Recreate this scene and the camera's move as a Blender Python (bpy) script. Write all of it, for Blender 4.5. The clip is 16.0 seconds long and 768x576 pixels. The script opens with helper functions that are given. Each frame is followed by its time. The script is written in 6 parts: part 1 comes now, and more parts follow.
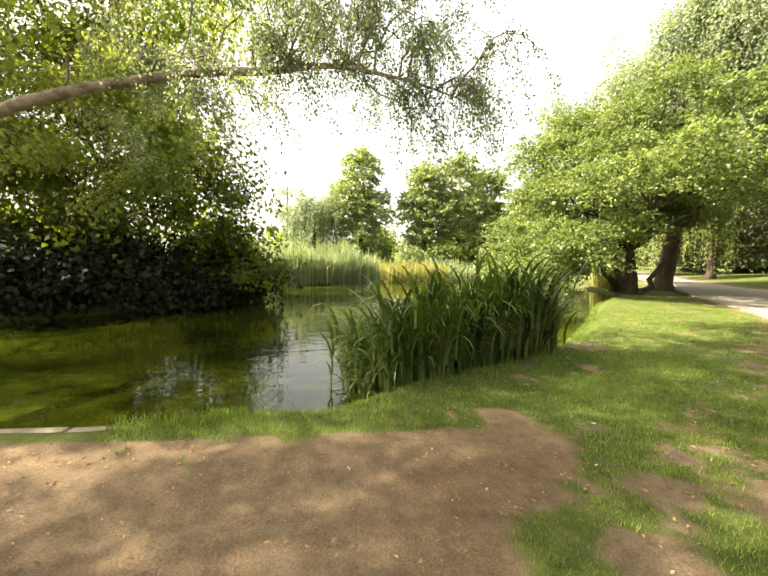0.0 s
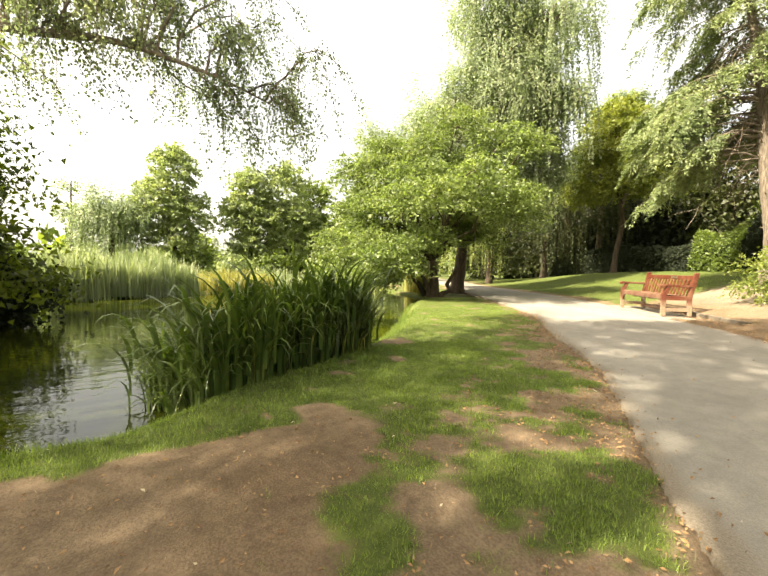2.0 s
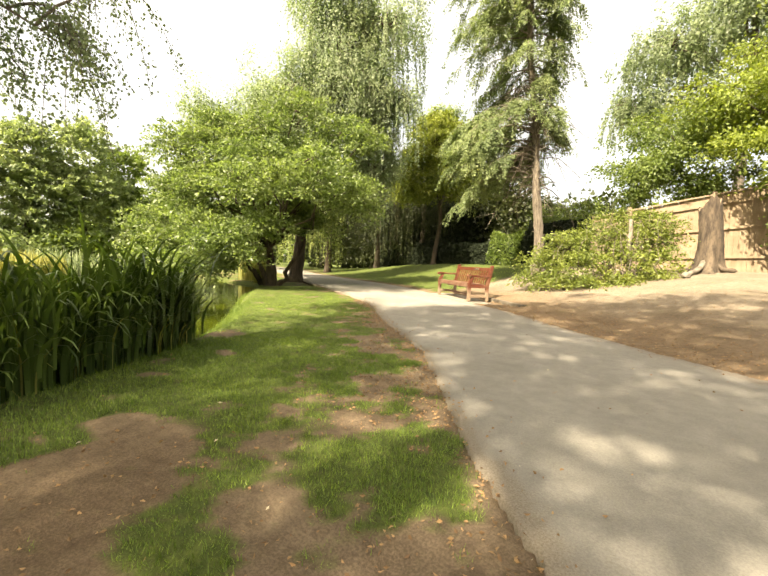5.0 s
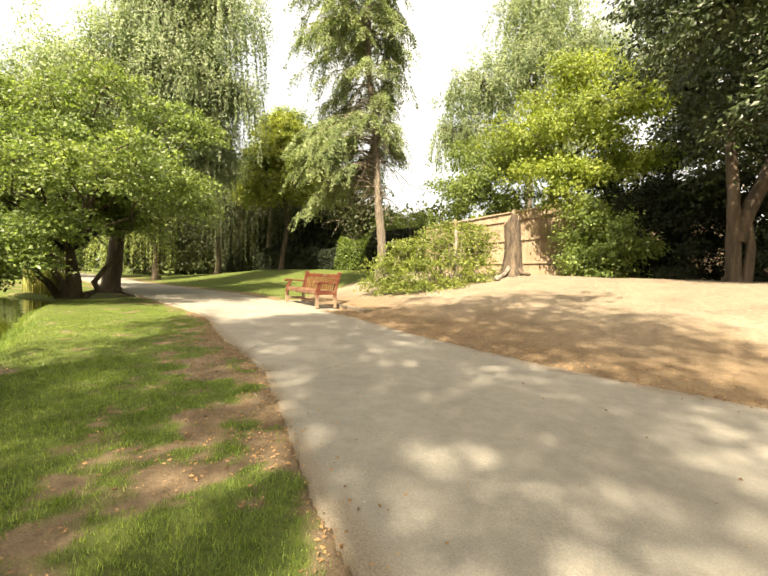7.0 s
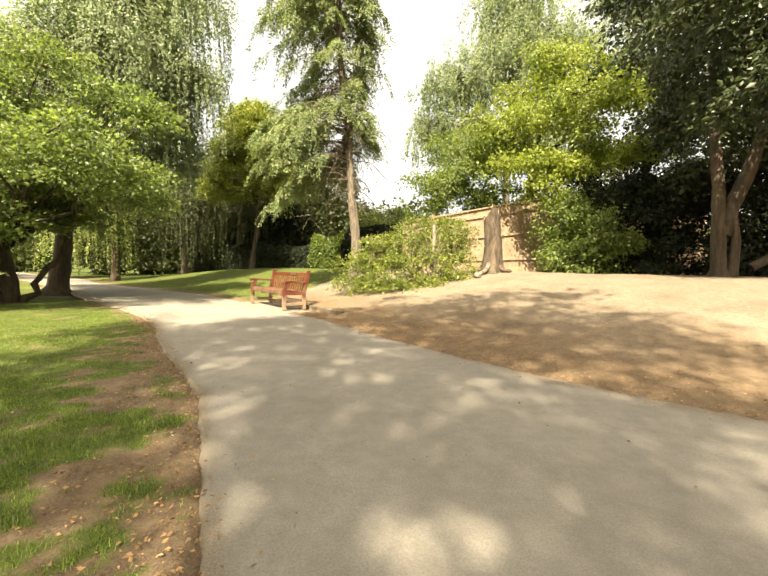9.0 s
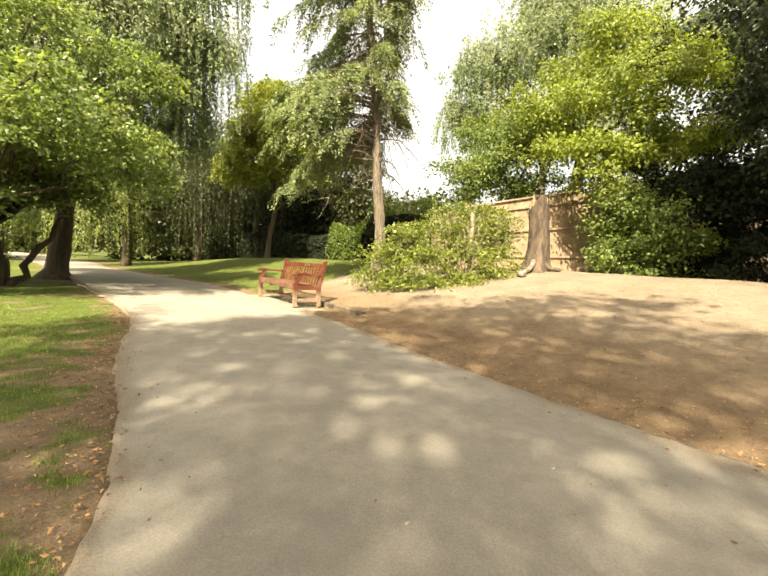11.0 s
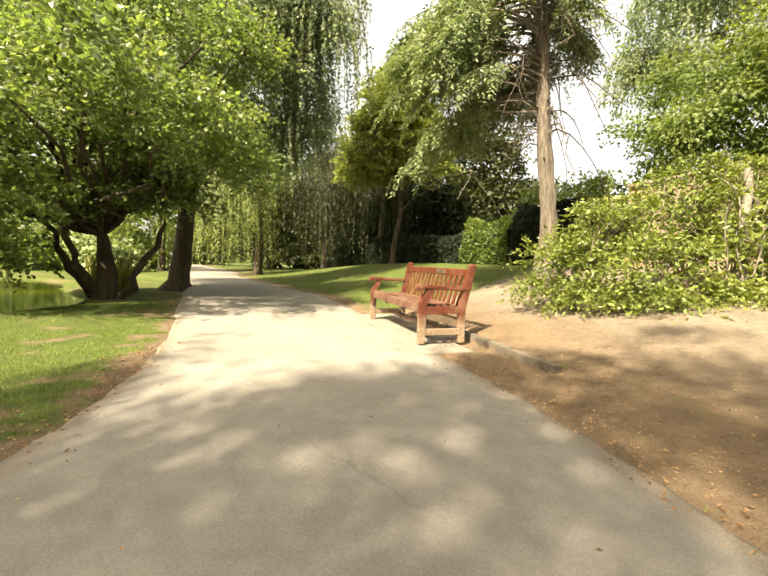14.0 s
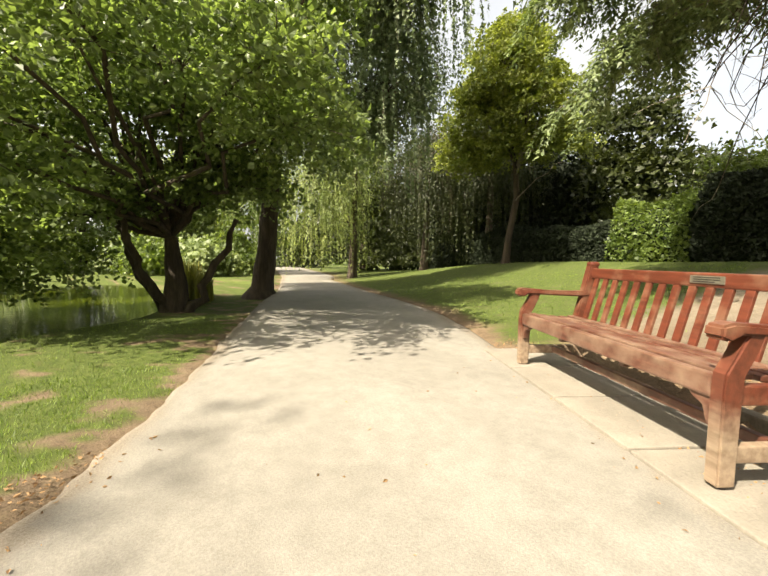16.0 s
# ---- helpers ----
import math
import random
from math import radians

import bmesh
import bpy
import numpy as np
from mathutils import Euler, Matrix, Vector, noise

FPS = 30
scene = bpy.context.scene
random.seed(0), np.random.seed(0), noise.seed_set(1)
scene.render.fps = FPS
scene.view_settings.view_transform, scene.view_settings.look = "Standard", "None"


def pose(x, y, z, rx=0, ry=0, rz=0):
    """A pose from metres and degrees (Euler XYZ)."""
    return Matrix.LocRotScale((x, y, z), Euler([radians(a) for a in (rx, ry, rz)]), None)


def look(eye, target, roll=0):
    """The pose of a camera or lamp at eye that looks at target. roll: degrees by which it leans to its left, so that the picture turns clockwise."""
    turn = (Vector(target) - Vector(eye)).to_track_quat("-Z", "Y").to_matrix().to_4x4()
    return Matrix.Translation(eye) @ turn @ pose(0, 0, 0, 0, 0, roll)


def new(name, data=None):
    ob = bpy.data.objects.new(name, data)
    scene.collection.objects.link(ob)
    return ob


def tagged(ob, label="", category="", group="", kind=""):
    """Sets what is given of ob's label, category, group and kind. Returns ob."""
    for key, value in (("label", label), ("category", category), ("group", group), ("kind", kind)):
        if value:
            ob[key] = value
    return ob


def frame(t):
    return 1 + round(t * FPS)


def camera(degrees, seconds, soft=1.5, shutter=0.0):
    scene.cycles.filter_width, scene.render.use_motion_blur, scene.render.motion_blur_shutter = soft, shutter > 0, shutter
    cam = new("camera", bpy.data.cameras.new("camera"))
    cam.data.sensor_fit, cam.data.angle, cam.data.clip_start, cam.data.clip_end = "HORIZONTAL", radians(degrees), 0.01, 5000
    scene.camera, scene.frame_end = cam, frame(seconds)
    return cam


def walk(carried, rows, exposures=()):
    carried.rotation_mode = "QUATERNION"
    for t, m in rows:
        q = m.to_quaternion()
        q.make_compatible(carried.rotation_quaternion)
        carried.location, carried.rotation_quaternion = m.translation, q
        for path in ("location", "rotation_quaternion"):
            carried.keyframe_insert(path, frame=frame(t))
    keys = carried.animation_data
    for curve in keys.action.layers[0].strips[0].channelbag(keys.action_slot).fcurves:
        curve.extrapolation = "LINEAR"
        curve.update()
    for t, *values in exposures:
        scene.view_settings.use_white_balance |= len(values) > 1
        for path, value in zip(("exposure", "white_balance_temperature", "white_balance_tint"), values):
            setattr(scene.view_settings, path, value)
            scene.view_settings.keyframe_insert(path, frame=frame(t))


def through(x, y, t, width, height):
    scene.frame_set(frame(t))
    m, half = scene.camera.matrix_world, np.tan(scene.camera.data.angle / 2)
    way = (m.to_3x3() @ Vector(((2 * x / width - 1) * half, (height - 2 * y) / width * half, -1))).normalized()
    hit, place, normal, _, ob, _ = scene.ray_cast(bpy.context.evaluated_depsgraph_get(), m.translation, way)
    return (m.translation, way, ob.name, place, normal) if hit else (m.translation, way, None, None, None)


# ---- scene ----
cam = camera(89.5, 16.0, soft=1.6)
PATH = [
    (0, look((0.51, -0.942, 0.953), (-1.473, -0.736, 0.79), 0.7)),
    (0.5, look((0.523, -0.913, 0.934), (-1.431, -0.514, 0.777), 0.9)),
    (1, look((0.558, -0.918, 0.922), (-1.348, -0.328, 0.783), 1.5)),
    (1.5, look((0.598, -0.888, 0.918), (-1.234, -0.093, 0.802), 1.0)),
    (2, look((0.616, -0.863, 0.899), (-1.103, 0.153, 0.798), 0.6)),
    (2.5, look((0.62, -0.866, 0.897), (-1.049, 0.229, 0.787), 1.3)),
    (3, look((0.637, -0.845, 0.903), (-0.975, 0.333, 0.796), 0.6)),
    (5.5, look((0.561, -0.743, 0.887), (-0.424, 0.994, 0.758), 2.5)),
    (6, look((0.552, -0.693, 0.901), (-0.214, 1.152, 0.792), 2.5)),
    (6.5, look((0.551, -0.644, 0.947), (-0.029, 1.268, 0.854), 3.2)),
    (7, look((0.544, -0.555, 0.951), (0.056, 1.382, 0.86), 1.8)),
    (7.5, look((0.53, -0.465, 0.976), (0.099, 1.486, 0.878), 1.9)),
    (8, look((0.559, -0.325, 0.935), (0.166, 1.633, 0.837), 1.9)),
    (10.5, look((0.149, 1.04, 0.934), (-0.231, 3.001, 0.838), 1.0)),
    (11, look((0.008, 1.38, 0.91), (-0.456, 3.322, 0.779), 3.3)),
    (11.5, look((-0.117, 1.7, 0.897), (-0.655, 3.624, 0.799), 3.9)),
    (12, look((-0.269, 2.076, 0.9), (-0.91, 3.968, 0.801), 4.1)),
    (12.5, look((-0.45, 2.53, 0.892), (-1.209, 4.376, 0.775), 2.4)),
    (13, look((-0.668, 3.032, 0.887), (-1.559, 4.819, 0.768), 0.5)),
    (13.5, look((-0.954, 3.527, 0.884), (-1.93, 5.267, 0.74), 0.3)),
    (14, look((-1.295, 4.027, 0.865), (-2.359, 5.716, 0.732), 2.0)),
    (14.5, look((-1.735, 4.508, 0.848), (-2.890, 6.132, 0.710), 1.6)),
    (15, look((-2.150, 4.950, 0.840), (-3.448, 6.464, 0.709), 0.9)),
    (15.5, look((-2.576, 5.360, 0.842), (-3.975, 6.784, 0.712), 0.4)),
    (16, look((-2.926, 5.689, 0.864), (-4.370, 7.065, 0.720), 0.8)),
]
walk(cam, PATH, [(0.0, 2.86, 7900, 9), (3.0, 2.66, 8000, 9), (5.5, 2.58, 8200, 9), (11.0, 2.5, 8400, 9), (13.0, 2.52, 8250, 9), (14.0, 2.46, 8100, 9), (15.0, 2.31, 7700, 9), (16.0, 2.14, 7300, 9)])

# ---------------------------------------------------------------- light
SUN_AZ = Vector((-0.04, -1.0))          # plan direction towards the sun
SUN_EL = radians(48)
world = bpy.data.worlds.new("world")
scene.world = world
world.use_nodes = True
wn = world.node_tree.nodes
sky = wn.new("ShaderNodeTexSky")
sky.sky_type = "NISHITA"
sky.sun_disc = False
sky.sun_elevation = SUN_EL
sky.sun_rotation = math.atan2(SUN_AZ.x, SUN_AZ.y)
sky.air_density, sky.dust_density, sky.ozone_density = 0.8, 7.0, 0.4
wn["Background"].inputs["Strength"].default_value = 0.108
wl = world.node_tree.links
wc, wz = wn.new("ShaderNodeTexCoord"), wn.new("ShaderNodeTexNoise")
wz.inputs["Scale"].default_value, wz.inputs["Detail"].default_value, wz.inputs["Roughness"].default_value = 2.2, 6.0, 0.6
wl.new(wc.outputs["Generated"], wz.inputs["Vector"])
wr = wn.new("ShaderNodeMapRange")
wr.inputs["From Min"].default_value, wr.inputs["From Max"].default_value = 0.3, 0.7
wr.inputs["To Min"].default_value, wr.inputs["To Max"].default_value = 0.45, 0.9
wl.new(wz.outputs["Fac"], wr.inputs["Value"])
wm = wn.new("ShaderNodeMix")
wm.data_type = "RGBA"
wm.inputs["B"].default_value = (2.3, 2.38, 2.45, 1)      # thin white haze
wl.new(wr.outputs["Result"], wm.inputs["Factor"])
wl.new(sky.outputs["Color"], wm.inputs["A"])
wl.new(wm.outputs["Result"], wn["Background"].inputs["Color"])
sun = bpy.data.lights.new("sun", "SUN")
sun.energy, sun.angle, sun.color = 3.2, radians(0.65), (1.0, 0.95, 0.86)
to_sun = Vector((*SUN_AZ.normalized() * math.cos(SUN_EL), math.sin(SUN_EL)))
new("sun", sun).matrix_world = look(to_sun * 60, (0, 0, 0))

# ---------------------------------------------------------------- materials


def node_mat(name):
    m = bpy.data.materials.new(name)
    m.use_nodes = True
    nt = m.node_tree
    return m, nt, nt.nodes["Principled BSDF"]


def noise_node(nt, scale, detail=4.0, rough=0.6, coords="Object", upright=1.0):
    tc = nt.nodes.new("ShaderNodeTexCoord")
    n = nt.nodes.new("ShaderNodeTexNoise")
    n.inputs["Scale"].default_value, n.inputs["Detail"].default_value = scale, detail
    n.inputs["Roughness"].default_value = rough
    mp = nt.nodes.new("ShaderNodeMapping")
    mp.inputs["Scale"].default_value = (1.0, 1.0, upright)
    nt.links.new(tc.outputs[coords], mp.inputs["Vector"])
    nt.links.new(mp.outputs["Vector"], n.inputs["Vector"])
    return n


def ramp(nt, fac, stops):
    r = nt.nodes.new("ShaderNodeValToRGB")
    el = r.color_ramp.elements
    while len(el) < len(stops):
        el.new(0.5)
    for e, (p, c) in zip(el, stops):
        e.position, e.color = p, (*c, 1)
    nt.links.new(fac, r.inputs["Fac"])
    return r.outputs["Color"]


def mix(nt, fac, a, b, mode="MIX"):
    m = nt.nodes.new("ShaderNodeMix")
    m.data_type, m.blend_type = "RGBA", mode
    for sock, v in ((m.inputs["Factor"], fac), (m.inputs["A"], a), (m.inputs["B"], b)):
        if isinstance(v, (int, float)):
            sock.default_value = v
        elif isinstance(v, tuple):
            sock.default_value = (*v, 1)
        else:
            nt.links.new(v, sock)
    return m.outputs["Result"]


def bump(nt, b, height, strength, distance=0.02):
    n = nt.nodes.new("ShaderNodeBump")
    n.inputs["Strength"].default_value, n.inputs["Distance"].default_value = strength, distance
    nt.links.new(height, n.inputs["Height"])
    nt.links.new(n.outputs["Normal"], b.inputs["Normal"])


def grained(name, stops, scale, rough=0.85, bump_scale=40.0, bump_strength=0.4, fine=(0.25, 90.0), metal=0.0, upright=1.0):
    """A rough surface with two scales of colour and a fine relief."""
    m, nt, b = node_mat(name)
    big = noise_node(nt, scale, upright=upright)
    col = ramp(nt, big.outputs["Fac"], stops)
    small = noise_node(nt, fine[1], 3.0, upright=upright)
    dark = ramp(nt, small.outputs["Fac"], ((0.3, (0.45, 0.45, 0.45)), (0.6, (1.0, 1.0, 1.0))))
    nt.links.new(mix(nt, fine[0], col, dark, "MULTIPLY"), b.inputs["Base Color"])
    b.inputs["Roughness"].default_value, b.inputs["Metallic"].default_value = rough, metal
    h = noise_node(nt, bump_scale, 6.0, upright=upright)
    bump(nt, b, h.outputs["Fac"], bump_strength)
    return m


def leaf_mat(name, dark, light, glow, gloss=0.5, through=0.4):
    """Leaves: each its own tint between dark and light, part of the light shining through."""
    m, nt, b = node_mat(name)
    g = nt.nodes.new("ShaderNodeNewGeometry")
    low = tuple(0.75 * a + 0.25 * c for a, c in zip(dark, light))
    col = ramp(nt, g.outputs["Random Per Island"], ((0.0, low), (0.75, light), (1.0, tuple(min(1, c * 1.25) for c in light))))
    big = noise_node(nt, 0.9, 2.0)
    shade = ramp(nt, big.outputs["Fac"], ((0.3, (0.72, 0.78, 0.7)), (0.7, (1.12, 1.08, 1.0))))
    col = mix(nt, 1.0, col, shade, "MULTIPLY")
    nt.links.new(col, b.inputs["Base Color"])
    b.inputs["Roughness"].default_value = gloss
    b.inputs["Specular IOR Level"].default_value = 0.4
    t = nt.nodes.new("ShaderNodeBsdfTranslucent")
    nt.links.new(mix(nt, 1.0, col, glow, "MULTIPLY"), t.inputs["Color"])
    ms = nt.nodes.new("ShaderNodeMixShader")
    ms.inputs["Fac"].default_value = through
    nt.links.new(b.outputs["BSDF"], ms.inputs[1])
    nt.links.new(t.outputs["BSDF"], ms.inputs[2])
    nt.links.new(ms.outputs["Shader"], nt.nodes["Material Output"].inputs["Surface"])
    return m


GLOW = (1.8, 1.8, 0.8)
M = {}
# shade under the canopies is put into this leaf's dark tint
M["leaf_shaded"] = leaf_mat("shaded_leaf", (0.016, 0.024, 0.008), (0.046, 0.058, 0.018), (1.7, 1.7, 0.8), 0.5, 0.3)
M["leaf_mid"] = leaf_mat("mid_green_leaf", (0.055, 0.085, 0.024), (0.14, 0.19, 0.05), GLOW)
M["leaf_bright"] = leaf_mat("bright_green_leaf", (0.088, 0.12, 0.035), (0.215, 0.262, 0.086), (2.1, 2.1, 1.0), 0.5, 0.5)
M["leaf_pond"] = leaf_mat("pond_tree_leaf", (0.044, 0.068, 0.024), (0.175, 0.225, 0.090), (1.7, 1.8, 0.9), 0.42, 0.44)
M["leaf_gold"] = leaf_mat("golden_green_leaf", (0.09, 0.115, 0.026), (0.235, 0.268, 0.07), (1.5, 1.55, 0.7), 0.5, 0.38)
# dark tint carries the bank's shade, the raised glow its backlit rims
M["leaf_bank"] = leaf_mat("shaded_bank_leaf", (0.025, 0.038, 0.009), (0.075, 0.095, 0.02), (3.2, 3.2, 1.0), 0.5, 0.5)
M["leaf_yellow"] = leaf_mat("yellow_green_leaf", (0.095, 0.135, 0.026), (0.205, 0.252, 0.052), GLOW)
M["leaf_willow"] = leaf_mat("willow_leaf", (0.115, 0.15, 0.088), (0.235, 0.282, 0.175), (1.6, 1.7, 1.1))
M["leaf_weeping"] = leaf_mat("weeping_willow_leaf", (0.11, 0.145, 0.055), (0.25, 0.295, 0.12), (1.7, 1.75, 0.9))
M["leaf_birch"] = leaf_mat("birch_leaf", (0.10, 0.13, 0.072), (0.225, 0.27, 0.165), (1.7, 1.75, 1.3), 0.5, 0.52)
M["leaf_far"] = leaf_mat("far_tree_leaf", (0.12, 0.155, 0.078), (0.265, 0.315, 0.16), (1.6, 1.65, 0.95), 0.5, 0.4)
M["leaf_conifer"] = leaf_mat("conifer_spray", (0.062, 0.092, 0.04), (0.19, 0.235, 0.108), (1.5, 1.6, 0.9), 0.5, 0.28)
M["leaf_gloss"] = leaf_mat("glossy_leaf", (0.064, 0.092, 0.021), (0.192, 0.23, 0.060), (1.8, 1.8, 0.7), 0.4, 0.3)
M["leaf_holly"] = leaf_mat("evergreen_leaf", (0.014, 0.024, 0.009), (0.040, 0.058, 0.020), (1.4, 1.5, 0.8), 0.42, 0.1)
# near-black tint stands in for deep shade among shrubs, hedges and far trees
M["leaf_deep_shade"] = leaf_mat("deep_shade_leaf", (0.005, 0.009, 0.003), (0.016, 0.025, 0.009), (1.4, 1.5, 0.8), 0.85, 0.08)
M["reed"] = leaf_mat("reed_blade", (0.020, 0.040, 0.010), (0.076, 0.112, 0.032), (1.6, 1.8, 0.7), 0.32, 0.28)
M["reed_pale"] = leaf_mat("pale_reed_blade", (0.15, 0.19, 0.11), (0.30, 0.345, 0.21), (1.4, 1.5, 0.9), 0.5, 0.3)
M["grass"] = leaf_mat("grass_blade", (0.038, 0.088, 0.012), (0.185, 0.25, 0.05), (1.4, 1.5, 0.5), 0.5, 0.3)
M["grass_gold"] = leaf_mat("golden_grass_blade", (0.17, 0.18, 0.05), (0.31, 0.31, 0.10), (1.4, 1.3, 0.7), 0.6, 0.3)
M["litter"] = leaf_mat("dry_leaf", (0.10, 0.050, 0.026), (0.36, 0.22, 0.115), (1.0, 0.8, 0.5), 0.7, 0.1)
M["litter_pale"] = leaf_mat("pale_dry_leaf", (0.27, 0.215, 0.15), (0.50, 0.44, 0.34), (1.0, 0.9, 0.7), 0.6, 0.1)
M["bark"] = grained("dark_bark", ((0.3, (0.032, 0.024, 0.016)), (0.7, (0.105, 0.078, 0.052))), 9.0, 0.95, 26.0, 1.0, (0.6, 50.0), 0.0, 0.18)
M["bark_pale"] = grained("pale_bark", ((0.36, (0.085, 0.068, 0.050)), (0.66, (0.215, 0.180, 0.135))), 40.0, 0.9, 60.0, 1.0, (0.7, 60.0), 0.0, 0.12)
M["bark_stump"] = grained("stump_bark", ((0.35, (0.036, 0.026, 0.018)), (0.65, (0.135, 0.102, 0.070))), 9.0, 0.95, 22.0, 1.0, (0.7, 40.0), 0.0, 0.25)
M["bark_grey"] = grained("grey_branch_bark", ((0.35, (0.10, 0.085, 0.065)), (0.65, (0.30, 0.26, 0.20))), 7.0, 0.9, 26.0, 0.8, (0.4, 70.0))
M["twig"] = grained("twig_bark", ((0.3, (0.06, 0.045, 0.03)), (0.7, (0.12, 0.09, 0.06))), 10.0, 0.9)
M["concrete"] = grained("pale_concrete", ((0.3, (0.19, 0.168, 0.135)), (0.7, (0.275, 0.245, 0.198))), 3.0, 0.9, 60.0, 0.35, (0.3, 90.0))
M["stone"] = grained("coping_stone", ((0.35, (0.085, 0.07, 0.05)), (0.68, (0.24, 0.205, 0.155))), 4.0, 0.9, 30.0, 0.6, (0.4, 60.0))
M["fence"] = grained("weathered_fence_board", ((0.3, (0.22, 0.158, 0.10)), (0.7, (0.35, 0.27, 0.185))), 2.5, 0.85, 30.0, 0.5, (0.35, 50.0))
M["plaque"] = grained("brass_plaque", ((0.3, (0.32, 0.29, 0.22)), (0.7, (0.42, 0.38, 0.3))), 20.0, 0.4, 80.0, 0.1, (0.2, 90.0), 0.8)
M["iron"] = grained("black_iron", ((0.3, (0.02, 0.02, 0.02)), (0.7, (0.05, 0.045, 0.04))), 20.0, 0.6, 80.0, 0.2, (0.2, 90.0), 0.5)
M["brick_red"] = grained("far_red_wall", ((0.3, (0.26, 0.11, 0.075)), (0.7, (0.36, 0.17, 0.12))), 2.0, 0.9, 30.0, 0.3)


def wood_mat(name, red, worn, amount, foot=0.0):
    """Oiled red hardwood, bleached in streaks along the grain and, below foot metres, to bare wood."""
    m, nt, b = node_mat(name)
    tc = nt.nodes.new("ShaderNodeTexCoord")
    mp = nt.nodes.new("ShaderNodeMapping")
    mp.inputs["Scale"].default_value = (3.0, 22.0, 22.0)
    nt.links.new(tc.outputs["Object"], mp.inputs["Vector"])
    n = nt.nodes.new("ShaderNodeTexNoise")
    n.inputs["Scale"].default_value, n.inputs["Detail"].default_value = 1.6, 6.0
    nt.links.new(mp.outputs["Vector"], n.inputs["Vector"])
    grain = ramp(nt, n.outputs["Fac"], ((0.3, tuple(c * 0.55 for c in red)), (0.65, red)))
    wear = noise_node(nt, 6.0, 5.0)
    f = nt.nodes.new("ShaderNodeMapRange")
    f.inputs["From Min"].default_value, f.inputs["From Max"].default_value = 0.65 - amount, 0.85 - amount * 0.6
    nt.links.new(wear.outputs["Fac"], f.inputs["Value"])
    col = mix(nt, f.outputs["Result"], grain, worn)
    if foot:
        split = nt.nodes.new("ShaderNodeSeparateXYZ")
        nt.links.new(tc.outputs["Object"], split.inputs["Vector"])
        rag = nt.nodes.new("ShaderNodeMath")
        rag.operation = "MULTIPLY_ADD"
        nt.links.new(wear.outputs["Fac"], rag.inputs[0])
        rag.inputs[1].default_value = 0.3
        nt.links.new(split.outputs["Z"], rag.inputs[2])
        low = nt.nodes.new("ShaderNodeMapRange")
        low.inputs["From Min"].default_value, low.inputs["From Max"].default_value = foot + 0.22, foot + 0.08
        nt.links.new(rag.outputs["Value"], low.inputs["Value"])
        bare = ramp(nt, n.outputs["Fac"], ((0.3, (0.17, 0.115, 0.075)), (0.65, (0.30, 0.225, 0.155))))
        col = mix(nt, low.outputs["Result"], col, bare)
    nt.links.new(col, b.inputs["Base Color"])
    b.inputs["Roughness"].default_value = 0.45
    bump(nt, b, n.outputs["Fac"], 0.35, 0.005)
    return m


M["wood"] = wood_mat("red_hardwood", (0.125, 0.032, 0.016), (0.19, 0.10, 0.06), 0.16)
M["wood_bare"] = wood_mat("red_hardwood_bleached_at_the_foot", (0.125, 0.036, 0.019), (0.19, 0.10, 0.06), 0.16, 0.24)
M["wood_worn"] = wood_mat("bleached_red_hardwood", (0.115, 0.042, 0.025), (0.215, 0.14, 0.095), 0.24)


